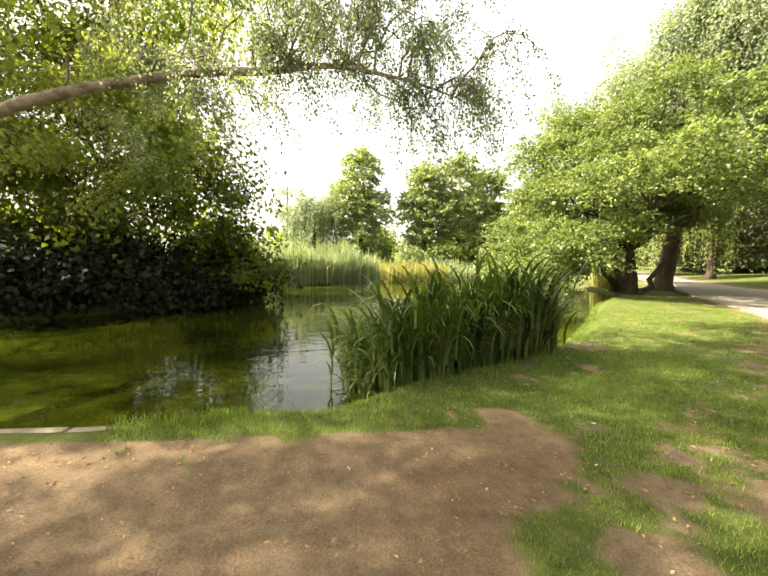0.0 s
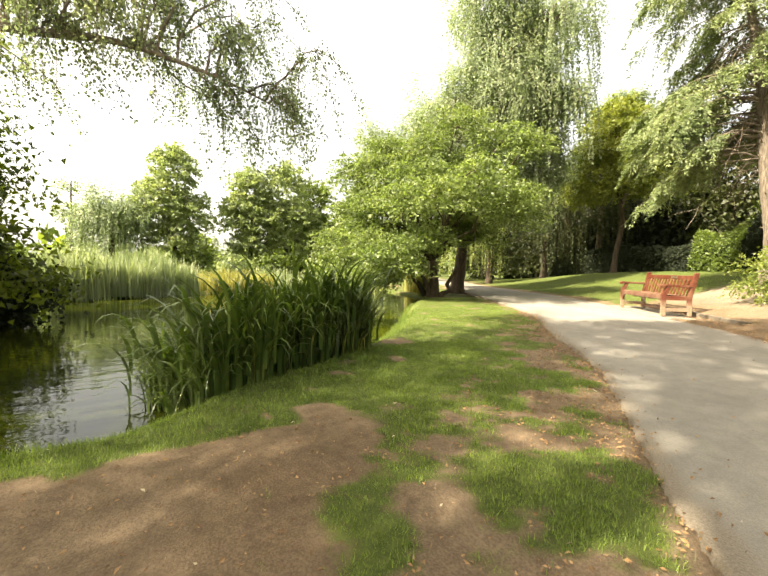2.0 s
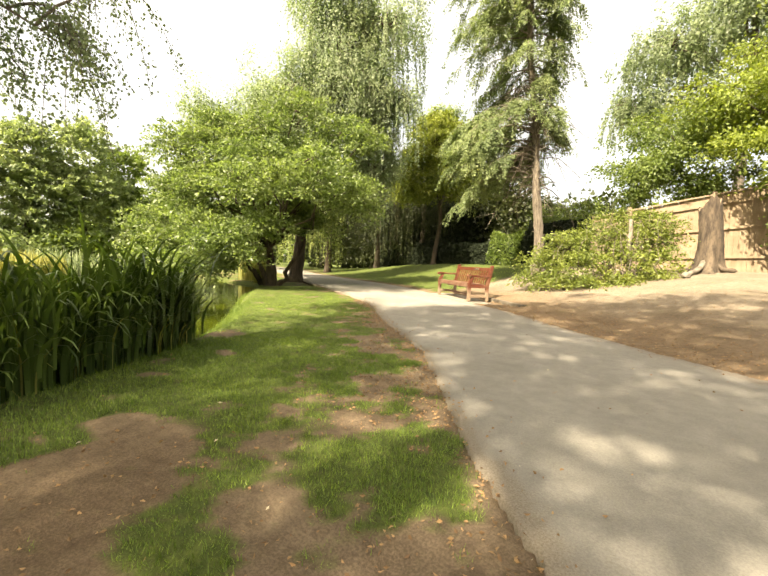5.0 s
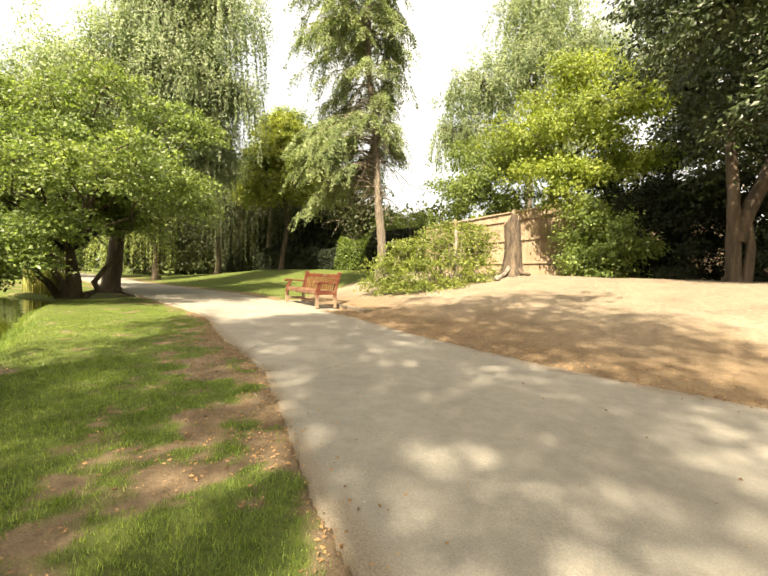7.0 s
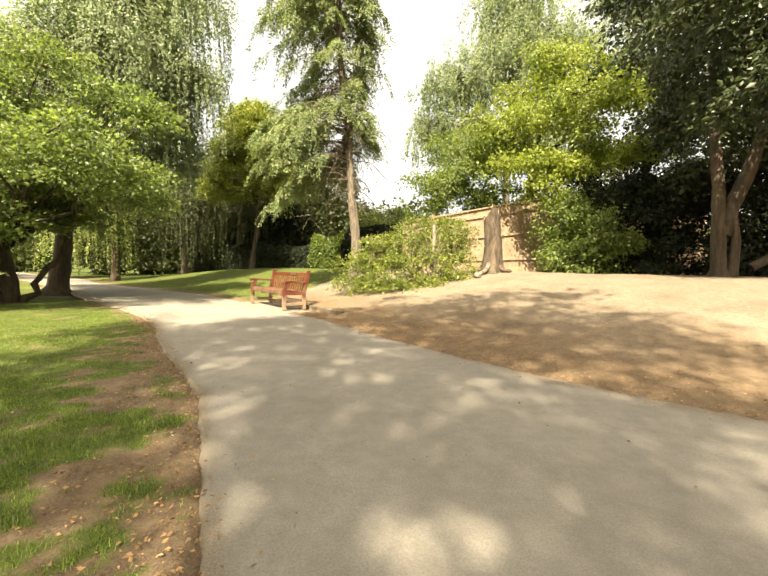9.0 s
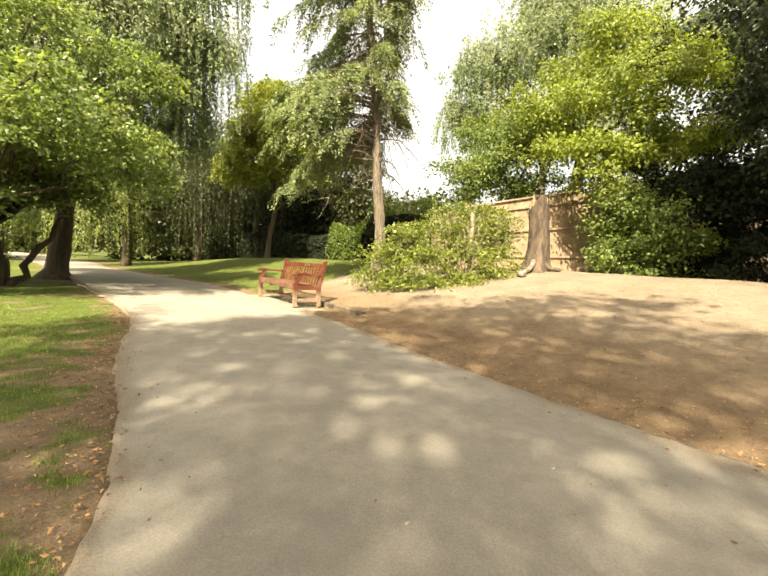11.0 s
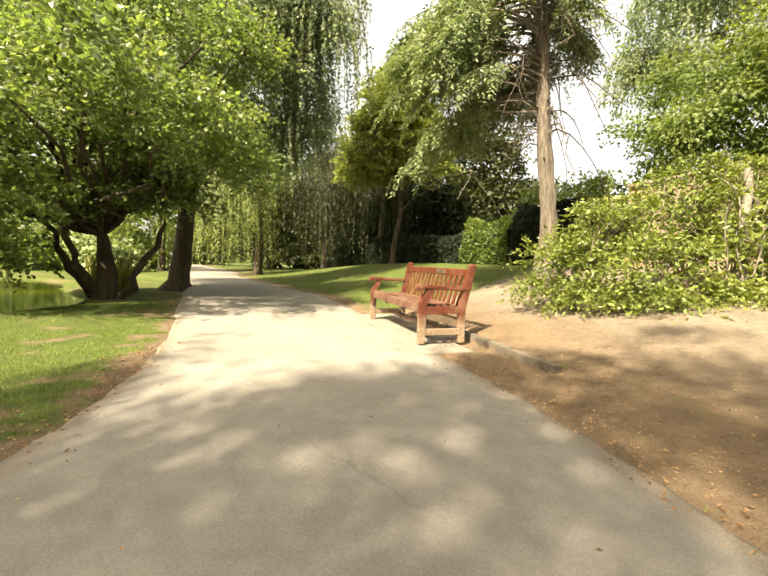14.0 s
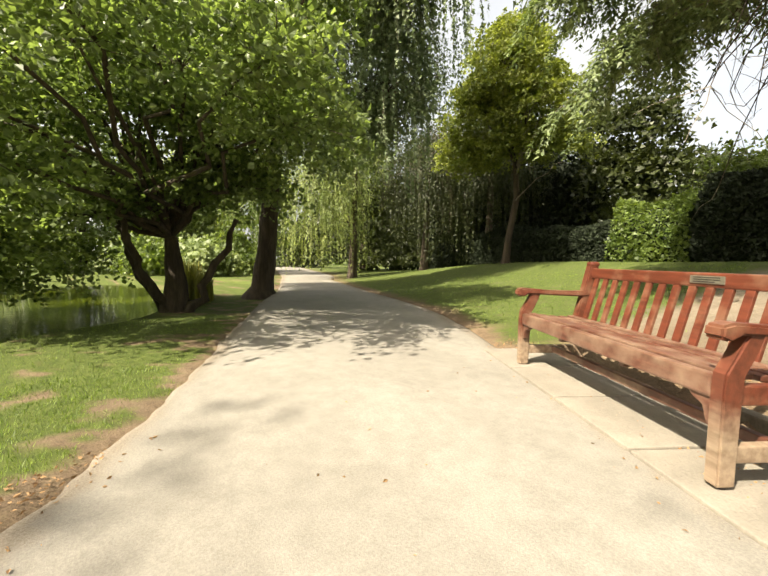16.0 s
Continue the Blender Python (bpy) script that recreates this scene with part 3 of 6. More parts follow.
EDGE_L = smooth_line([(-60, 34), (-34, 22), (-21, 15.6), (-16.8, 13.3), (-12.6, 10.9), (-10.3, 9.35), (-7.4, 7.5), (-5.6, 6.4), (-4.2, 5.35), (-2.95, 4.05), (-1.9, 3.1), (-1.25, 2.45), (-0.35, 1.25),
                      (0.1, 0.7), (0.5, 0.25), (1.2, -0.35), (2.6, -1.1), (5.5, -2.0), (12, -3.0)])
EDGE_R = smooth_line([(-58, 37), (-33, 24.5), (-20, 18.0), (-16.2, 15.3), (-12.4, 13.4), (-10.2, 12.3), (-7.8, 11.2), (-6.2, 10.2), (-4.7, 8.95), (-3.3, 7.75), (-2.4, 7.1), (-1.4, 6.2), (-0.5, 5.25), (0.05, 4.75),
                      (0.97, 3.97), (1.95, 3.3), (3.4, 2.6), (6.3, 1.6), (12, 0.4)])
PATH_POLY = np.concatenate([EDGE_L, EDGE_R[::-1]])
POND = smooth_line([(-1.70, -14), (-1.70, -8), (-1.69, -3), (-1.72, -2.1), (-1.95, -1.55), (-2.3, -1.0), (-2.9, -0.3), (-3.4, 0.5), (-3.9, 1.4), (-4.6, 2.2), (-6.2, 3.5), (-8.1, 4.9), (-9.5, 6.2), (-10.6, 7.0), (-11.8, 7.6),
                    (-14, 7.9), (-17, 8.9), (-19.8, 8.2), (-18.8, 6.0), (-17.1, 3.3), (-16, 0.9), (-14.7, -1.2), (-14, -3.2), (-12, -4.2), (-9.5, -2.9), (-8.3, -4.0), (-7.1, -5.6), (-6.0, -7.2), (-5.2, -9.5), (-4.6, -14)])
WATER = -0.20


def height(x, y):
    x, y = np.asarray(x, float), np.asarray(y, float)
    on = inside(x, y, PATH_POLY)
    dr, dl = line_dist(x, y, EDGE_R), line_dist(x, y, EDGE_L)
    right = (~on) & (dr < dl)
    rise = 0.93 * sstep(-0.5, 6.5, dr) * sstep(-26, -6, x) + 0.02 * sstep(0.1, 0.4, dr)
    h = np.where(right, rise, 0.0)
    h = h + (0.5 * (vnoise(x, y, 0.7, 3) - 0.5) * 0.06 + (vnoise(x, y, 0.18, 5) - 0.5) * 0.018) * np.where(on, 0, np.clip(np.minimum(dr, dl) * 4, 0.15, 1))
    h = np.where(on, -0.05, h - 0.006)
    dp, wet = line_dist(x, y, np.concatenate([POND, POND[:1]])), inside(x, y, POND)
    h = np.where(wet, WATER - 0.06 - 0.5 * sstep(0, 1.2, dp), np.where((~right) & ~((y < -1.66) & (x > -3)), WATER - 0.05 + (h - WATER + 0.05) * sstep(0, 0.1 + 0.32 * sstep(-1.6, -0.9, y), dp), h))
    u, w = (x + 3.735) * 0.775 - (y - 8.127) * 0.632, (x + 3.735) * 0.632 + (y - 8.127) * 0.775
    h = np.where((u > -1.5) & (u < 2.15) & (w > -0.25) & (w < 0.665) & ~((u > 1.3) & (w < 0.3)), np.minimum(h, 0.012), h)
    h = np.where((x < -8.2) & (y < 12) & ~wet, h - 0.1 * sstep(-8.2, -10.2, x), h)
    return h


def turf(x, y):
    """How grassy the ground is, 0 to 1."""
    x, y = np.asarray(x, float), np.asarray(y, float)
    on = inside(x, y, PATH_POLY)
    dr, dl = line_dist(x, y, EDGE_R), line_dist(x, y, EDGE_L)
    right = (~on) & (dr < dl)
    n = 0.5 * vnoise(x, y, 0.24, 2) + 0.3 * vnoise(x, y, 0.1, 4) + 0.2 * vnoise(x, y, 0.05, 71)
    even = np.clip(0.5 + 1.75 * (n - 0.5), 0, 1)
    wide = vnoise(x, y, 1.3, 17)
    # cover: thin along the path, gone on the trodden corner by the pond
    edge = np.interp(dl, [0.0, 0.12, 0.5, 0.9, 1.4], [0.10, 0.36, 0.58, 0.80, 1.0])
    edge = np.where(x < -3.6, np.interp(dl, [0.0, 0.15, 0.6], [0.1, 0.6, 1.0]), edge)
    trod = np.interp(y + 0.5 * (wide - 0.5) + 0.12 * x, [-0.75, -0.35, 0.15, 1.0], [0.0, 0.42, 0.72, 1.0])
    trod = np.where(x < -1.5, 1.0, trod)
    cover = 0.98 * edge * trod
    for px, py, r in ((-0.55, 0.05, 0.17), (-1.6, 0.0, 0.16), (-1.3, -0.1, 0.12), (-0.9, 0.45, 0.12), (-3.44, 1.7, 0.26), (-2.6, 1.2, 0.12), (-1.86, 2.32, 0.24), (-1.2, 1.5, 0.12)):
        cover = cover * (1 - 0.85 * sstep(1.4, 0.6, np.hypot(x - px, (y - py) * 1.2) / r))
    tuft = sstep(0.56, 0.72, vnoise(x, y, 0.15, 83)) * sstep(0.03, 0.2, dl) * (x > -3.6)
    worn = sstep(0.52, 0.80, vnoise(x, y, 0.34, 91))
    g = sstep(-0.26, 0.28, cover + 0.34 * tuft * sstep(0.1, 0.4, cover) - (0.14 + 0.14 * sstep(0.4, 1.0, y)) * worn - even)
    shore = line_dist(x, y, np.concatenate([POND, POND[:1]]))
    g = np.where(y > -1.7, np.maximum(g, 0.95 * sstep(0.62, 0.28, shore + 0.55 * (even - 0.5))), g)
    gr = sstep(0.0, 0.5, dr) * sstep(-4.0, -5.0, x - 0.3 * (y - 9.5)) + 0.8 * (n - 0.5) - 0.05
    g = np.where(right, gr, g)
    return np.where(on, 0, np.clip(g, 0, 1))


def axis(lo, hi, step, far):
    out = [np.arange(lo, hi, step)]
    a, s = hi, step
    right = []
    while a < far:
        right.append(a)
        s *= 1.22
        a += s
    a, s = lo, step
    left = []
    while a > -far:
        s *= 1.22
        a -= s
        left.append(a)
    return np.concatenate([np.array(left[::-1]), out[0], np.array(right)])


def build_ground():
    xs, ys = axis(-11, 4.5, 0.1, 700), axis(-5, 13.5, 0.1, 700)
    xs = np.unique(np.round(np.concatenate([xs[(xs < -2.6) | (xs > 0.9)], np.arange(-2.6, 0.9, 0.05)]), 4))
    ys = np.unique(np.round(np.concatenate([ys[(ys < -1.6) | (ys > 2.6)], np.arange(-1.6, 2.6, 0.05)]), 4))
    X, Y = np.meshgrid(xs, ys, indexing="ij")
    Z = height(X.ravel(), Y.ravel())
    v = np.stack([X.ravel(), Y.ravel(), Z], 1)
    ny = len(ys)
    i, j = np.meshgrid(np.arange(len(xs) - 1), np.arange(ny - 1), indexing="ij")
    q = np.stack([i * ny + j, (i + 1) * ny + j, (i + 1) * ny + j + 1, i * ny + j + 1], -1).reshape(-1, 4)
    me = np_mesh("ground", v, quads=q, smooth=True)
    a = me.attributes.new("turf", "FLOAT", "POINT")
    a.data.foreach_set("value", turf(v[:, 0], v[:, 1]).astype(np.float32))
    dr, dl = line_dist(v[:, 0], v[:, 1], EDGE_R), line_dist(v[:, 0], v[:, 1], EDGE_L)
    sand = np.where(dr < dl, sstep(0.7, 2.6, dr + 1.2 * (vnoise(v[:, 0], v[:, 1], 1.1, 8) - 0.5)), 0.25 * vnoise(v[:, 0], v[:, 1], 0.5, 9))
    a = me.attributes.new("sand", "FLOAT", "POINT")
    a.data.foreach_set("value", sand.astype(np.float32))
    tagged(part("ground", me, M["ground"]), "bare brown earth and patchy mown grass", "ground", kind="structure")


def build_path():
    n, across = 900, 20
    tl, tr = np.linspace(0, len(EDGE_L) - 1, n), np.linspace(0, len(EDGE_R) - 1, n)
    L = np.stack([np.interp(tl, np.arange(len(EDGE_L)), EDGE_L[:, k]) for k in (0, 1)], 1)
    R = np.stack([np.interp(tr, np.arange(len(EDGE_R)), EDGE_R[:, k]) for k in (0, 1)], 1)
    u = np.concatenate([[0.0, 0.0, 0.012, 0.03, 0.055], np.linspace(0.09, 0.91, across - 10), [0.945, 0.97, 0.988, 1.0, 1.0]])[None, :, None]
    g = L[:, None] * (1 - u) + R[:, None] * u
    wob = 0.04 * (vnoise(L[:, 0], L[:, 1], 0.35, 31) - 0.5) + 0.07 * (vnoise(L[:, 0], L[:, 1], 0.12, 32) - 0.5)
    side = (R - L) / np.linalg.norm(R - L, axis=1)[:, None]
    g = g + side[:, None] * (wob[:, None] * (1 - u[..., 0]) - 0.8 * wob[::-1][:, None] * u[..., 0])[..., None]
    z = 0.008 + 0.02 * np.sin(np.pi * u[..., 0]) + 0.006 * (vnoise(g[..., 0], g[..., 1], 0.8, 6) - 0.5)
    z = z * np.ones((n, across))
    z[:, 0] = z[:, -1] = -0.05
    g[:, 0] = g[:, 1] - side * 0.02
    g[:, -1] = g[:, -2] + side * 0.02
    v = np.concatenate([g, z[..., None]], 2).reshape(-1, 3)
    i, j = np.meshgrid(np.arange(n - 1), np.arange(across - 1), indexing="ij")
    q = np.stack([i * across + j, (i + 1) * across + j, (i + 1) * across + j + 1, i * across + j + 1], -1).reshape(-1, 4)[:, ::-1]
    me = np_mesh("path", v, quads=q, smooth=True)
    wide = np.linalg.norm(R - L, axis=1)[:, None]
    soil = np.exp(-np.minimum(u[0, :, 0][None] * wide / 0.16, (1 - u[0, :, 0][None]) * wide / 0.2)) * (0.5 + vnoise(g[..., 0], g[..., 1], 0.4, 44))
    a = me.attributes.new("soil", "FLOAT", "POINT")
    a.data.foreach_set("value", soil.ravel().astype(np.float32))
    tagged(part("path", me, M["asphalt"]), "worn pale grey-brown asphalt park path", "path", kind="structure")


def build_water():
    bm = bmesh.new()
    vs = [bm.verts.new((p[0], p[1], WATER)) for p in np.array([(-1.2, -15), (-1.2, -1), (-1.9, 0), (-3.5, 2.5), (-7, 5.2), (-9.8, 7.8), (-12, 8.6), (-17, 10), (-21, 9), (-20, 5), (-17, 0), (-15.5, -5), (-9, -6.5), (-5, -15)])]
    bm.faces.new(vs)
    tagged(part("water", bm, M["water"]), "still murky green pond water", "pond", kind="structure")


build_ground()
build_path()
build_water()

# ---------------------------------------------------------------- bench


def box(bm, lo, hi, bevel=0.006, m=None):
    r = bmesh.ops.create_cube(bm, size=1.0)
    vs = r["verts"]
    lo, hi = Vector(lo), Vector(hi)
    bmesh.ops.scale(bm, vec=hi - lo, verts=vs)
    bmesh.ops.translate(bm, vec=(lo + hi) / 2, verts=vs)
    if bevel:
        es = list({e for v in vs for e in v.link_edges})
        vs = list({v for f in bmesh.ops.bevel(bm, geom=es, offset=bevel, segments=2, affect="EDGES", profile=0.6)["faces"] for v in f.verts} | {v for v in vs if v.is_valid})
    if m is not None:
        bmesh.ops.transform(bm, matrix=m, verts=vs)
    return vs


def one_box(lo, hi, bevel=0.006, m=None):
    bm = bmesh.new()
    box(bm, lo, hi, bevel, m)
    return bm


def profile(pts, y0, y1, bevel=0.006, turn=None):
    """A board of the given outline in x, z, thick from y0 to y1."""
    bm = bmesh.new()
    f = bm.faces.new([bm.verts.new((p[0], y0, p[1])) for p in pts])
    r = bmesh.ops.extrude_face_region(bm, geom=[f])
    bmesh.ops.translate(bm, vec=(0, y1 - y0, 0), verts=[g for g in r["geom"] if isinstance(g, bmesh.types.BMVert)])
    bmesh.ops.recalc_face_normals(bm, faces=bm.faces)
    if bevel:
        bmesh.ops.bevel(bm, geom=[e for e in bm.edges if len(e.link_faces) == 2 and e.calc_face_angle() > 0.6], offset=bevel, segments=2, affect="EDGES")
    if turn:
        bm.transform(turn)
    return bm


def build_bench(at):
    """Local x along the bench, y to its back, z up from the slab."""
    t = thing("park_bench", (0, 0, 0), "red-stained hardwood park bench with slatted back on a concrete slab", "bench")
    w, wn_, half = M["wood"], M["wood_worn"], 0.86
    turn = pose(0, 0, 0, 0, 0, 90)
    for sx in (-1, 1):
        x0, x1 = sorted((sx * (half - 0.035), sx * (half + 0.035)))
        # front leg: straight foot, then sweeping back and up to the arm
        leg = profile([(-0.035, 0), (0.04, 0), (0.045, 0.3), (0.05, 0.42), (0.10, 0.52), (0.12, 0.58), (0.05, 0.58), (0.02, 0.52), (-0.03, 0.43), (-0.035, 0.36)], -0.031, 0.031, 0.008, turn)
        leg.transform(pose(sx * half, 0, 0))
        part("front_leg", leg, M["wood_bare"], t, "front leg bleached to bare wood at the foot")
        back = profile([(0.43, 0), (0.50, 0), (0.495, 0.36), (0.60, 0.80), (0.53, 0.815), (0.425, 0.38)], -0.035, 0.035, 0.008, turn)
        back.transform(pose(sx * half, 0, 0))
        post = part("back_post", back, M["wood_bare"], t, "back post bleached at the foot")
        bm = one_box((x0, 0.525, 0.795), (x1, 0.605, 0.84), 0.02)
        part("finial", bm, w, post, "rounded post top")
        arm = profile([(-0.07, 0.565), (-0.065, 0.61), (-0.02, 0.622), (0.2, 0.605), (0.40, 0.60), (0.56, 0.605), (0.555, 0.56), (0.4, 0.558), (0.2, 0.565), (0.02, 0.575), (-0.03, 0.55)], -0.042, 0.042, 0.010, turn)
        arm.transform(pose(sx * half, 0, 0))
        part("armrest", arm, w, t)
        part("side_stretcher", one_box((sx * half - 0.022, 0.03, 0.09), (sx * half + 0.022, 0.44, 0.155), 0.006), M["wood_bare"], t)
        part("side_rail", one_box((sx * half - 0.022, 0.03, 0.31), (sx * half + 0.022, 0.44, 0.385), 0.006), w, t)
        br = profile([(0, 0), (0.11, 0), (0.09, -0.03), (0.04, -0.05), (0.02, -0.11), (0, -0.13)], -0.018, 0.018, 0.004)
        br.transform(pose(sx * (half - 0.035), 0.0, 0.335) @ Matrix.Diagonal((-sx, 1, 1, 1)))
        bmesh.ops.recalc_face_normals(br, faces=br.faces)
        part("bracket", br, wn_, t)
    part("front_apron", one_box((-half + 0.03, -0.03, 0.325), (half - 0.03, 0.012, 0.418), 0.012), wn_, t, "seat front rail with red stain rubbed off")
    part("rear_seat_rail", one_box((-half + 0.03, 0.43, 0.31), (half - 0.03, 0.475, 0.38), 0.006), w, t)
    part("top_rail", one_box((-half + 0.03, 0.535, 0.705), (half - 0.03, 0.58, 0.785), 0.010), w, t)
    for k, (y, z) in enumerate(((0.045, 0.413), (0.125, 0.400), (0.205, 0.392), (0.285, 0.390), (0.365, 0.394))):
        part("seat_slat", one_box((-half + 0.038, y - 0.022, z - 0.011), (half - 0.038, y + 0.030, z + 0.011), 0.005), wn_, t)
    n = 15
    for k in range(n):
        x = -half + 0.095 + k * (2 * half - 0.19) / (n - 1)
        m = pose(x, 0.458, 0.375, -15.2, 0, 0)
        part("back_slat", one_box((-0.024, -0.009, 0), (0.024, 0.009, 0.352), 0.003, m), w, t)
    for x in (-0.3, 0.3):
        part("seat_bearer", one_box((x - 0.02, 0.0, 0.30), (x + 0.02, 0.44, 0.375), 0.005), wn_, t)
    part("rear_stretcher", one_box((-half + 0.02, 0.235, 0.10), (half - 0.02, 0.275, 0.15), 0.005), wn_, t)
    plate = part("plaque", one_box((0.10, 0.5285, 0.725), (0.31, 0.536, 0.768), 0.002), M["plaque"], t, "small tarnished memorial plate")
    for k in range(3):
        part("inscription_line", one_box((0.125, 0.527, 0.757 - k * 0.012), (0.285 - 0.03 * (k == 2), 0.5288, 0.761 - k * 0.012), 0), M["iron"], plate)
    t.matrix_basis = at
    return t


BENCH = pose(-3.735, 8.127, 0.035, 0, 0, -39.2)
build_bench(BENCH)


def build_slab():
    s = thing("bench_slab", (0, 0, 0), "pale concrete paving slabs under the bench", "paving", kind="structure")
    rng = np.random.default_rng(3)
    for k in range(4):
        x0 = -1.42 + k * 0.66
        bm = one_box((x0 + 0.006, -0.13, -0.07), (x0 + 0.654, 0.62 - 0.2 * (k == 3), -0.002 - 0.004 * rng.random() - 0.006 * (k == 3)), 0.008)
        part("slab", bm, M["concrete"], s)
    for k in range(3):
        part("kerb_stone", one_box((0.2 + k * 0.62, 0.63, -0.08), (0.812 + k * 0.62, 0.71, 0.075 - 0.008 * k), 0.014), M["stone"], s)
    s.matrix_basis = BENCH


build_slab()

# ---------------------------------------------------------------- trees and shrubs


def ground_at(x, y):
    return float(height(np.array([x]), np.array([y]))[0])


def rel(at, rows):
    return [(r[0] - at[0], r[1] - at[1], r[2] - at[2], *r[3:]) for r in rows]


# the spreading waterside tree between pond and path
a = (-10.5, 7.75, -0.18)
lobes = [(-1.2, -1.9, 1, 1.2, 1.1, 0.8, 90, 0), (-1.3, -1.9, 2.2, 1.4, 1.3, 0.95, 134, 0), (-1.2, -1.8, 3.4, 1.4, 1.3, 0.95, 134, 0), (-1, -1.7, 4.5, 1.2, 1.1, 0.6, 101, 0), (-0.9, -1.6, 5.3, 0.8, 0.8, 0.5, 56, 0),
         (-2.1, -2.8, 0.8, 1, 0.9, 0.5, 78, 0), (-2, -2.7, 2, 1, 1, 0.6, 90, 0), (-2.2, -2.4, 3.1, 0.8, 0.8, 0.5, 56, 0), (0, -2.7, 0.8, 1, 0.8, 0.5, 78, 0), (0.1, -2.6, 1.9, 1, 0.9, 0.6, 90, 0), (0, -2.3, 3.1, 1, 1, 0.6, 90, 0),
         (0.5, -1.6, 4, 1, 1, 0.5, 86, 0), (-0.3, -0.5, 4.6, 1, 1, 0.5, 86, 0), (1, -0.7, 3.15, 1, 1, 0.6, 86, 0), (1.8, 0.1, 2.8, 1, 0.9, 0.6, 86, 0), (2.6, -0.6, 3.2, 0.9, 0.9, 0.6, 44, 0), (3.2, 0.4, 2.65, 0.9, 0.9, 0.6, 74, 0),
         (2.2, 1.3, 3.1, 0.9, 0.9, 0.6, 74, 0), (1.2, 1.5, 3.35, 1, 1, 0.7, 86, 0), (0.2, 0.6, 3.6, 1.1, 1.1, 0.5, 99, 0), (2.9, -1.6, 3, 0.9, 0.8, 0.6, 44, 0), (3.5, -1.2, 3.3, 0.8, 0.8, 0.55, 37, 0), (3.4, -2.6, 2.85, 0.8, 0.8, 0.55, 37, 0),
         (1.9, -2.4, 2.9, 0.9, 0.8, 0.6, 44, 0), (1.2, -2.9, 1.5, 0.8, 0.7, 0.4, 62, 0), (2.6, -3, 2.9, 0.8, 0.7, 0.55, 33, 0), (-0.6, 1.2, 2.8, 1.1, 1.1, 0.5, 86, 0), (1.5, -1.5, 3.85, 0.9, 0.8, 0.6, 67, 0), (0.9, -3.3, 0.7, 0.7, 0.6, 0.35, 49, 0), (4.1, -0.2, 2.9, 0.7, 0.7, 0.5, 49, 0), (4.1, -2, 3.4, 0.7, 0.7, 0.5, 29, 0), (0.8, -0.2, 2.1, 0.9, 0.8, 0.4, 74, 0), (1.2, 0.7, 2.2, 0.9, 0.8, 0.4, 74, 0), (0.6, -1.1, 1.9, 0.8, 0.7, 0.4, 62, 0), (-0.6, -0.3, 2.3, 1, 1, 0.5, 74, 0),
         (1.7, -2.7, 1.3, 0.8, 0.7, 0.5, 60, 0), (2.5, -2.3, 1.9, 0.8, 0.7, 0.5, 60, 0), (-0.6, -3.3, 0.7, 0.9, 0.7, 0.5, 70, 0), (0.4, -0.8, 5.1, 1.1, 1, 0.7, 80, 0), (1.3, 0.3, 4.3, 1.1, 1, 0.7, 80, 0), (2.3, 0.5, 3.7, 1, 0.9, 0.6, 70, 0), (-1.6, -0.9, 5.2, 1, 1, 0.7, 70, 0),
         (2.4, 0.8, 5, 1, 1, 0.7, 80, 0), (3.2, 0.9, 4.6, 0.8, 0.8, 0.6, 55, 0), (1.2, 0, 5.7, 1.1, 1, 0.7, 80, 0), (-1.8, -2.4, 4.4, 1, 1, 0.7, 70, 0), (-1.3, -3.3, 0.5, 0.9, 0.6, 0.4, 60, 0), (1, -2.2, 1.2, 0.7, 0.6, 0.4, 45, 0)]
leafy_tree("waterside_tree", a, "spreading many-stemmed green tree on the pond bank", lobes,
    M["leaf_pond"], M["bark"], [(0, 0, 0, 0.24), (0.05, 0.0, 0.6, 0.17), (0.0, -0.05, 1.4, 0.095)], 0.088, 0.42, 0.62, 0.42, 0.2, 11, 4, sprays=36)
for k, (dx, dy, ex, ey, ez) in enumerate(((0.25, 0.12, 0.9, 0.75, 1.7), (-0.22, -0.1, -0.9, -0.7, 1.6), (0.1, -0.2, 0.35, -0.9, 1.8))):
    tb = Tubes()
    rg = np.random.default_rng(k)
    tb.add(curve_pts((dx, dy, 0), (ex, ey, ez), -0.1, rg, 9), np.linspace(0.1, 0.045, 9), 8, 0.08, rg)
    part("stem", tb.mesh("stem"), M["bark"], bpy.data.objects["waterside_tree"])

# the tall weeping tree behind it
a = (-11.8, 10.0, -0.14)
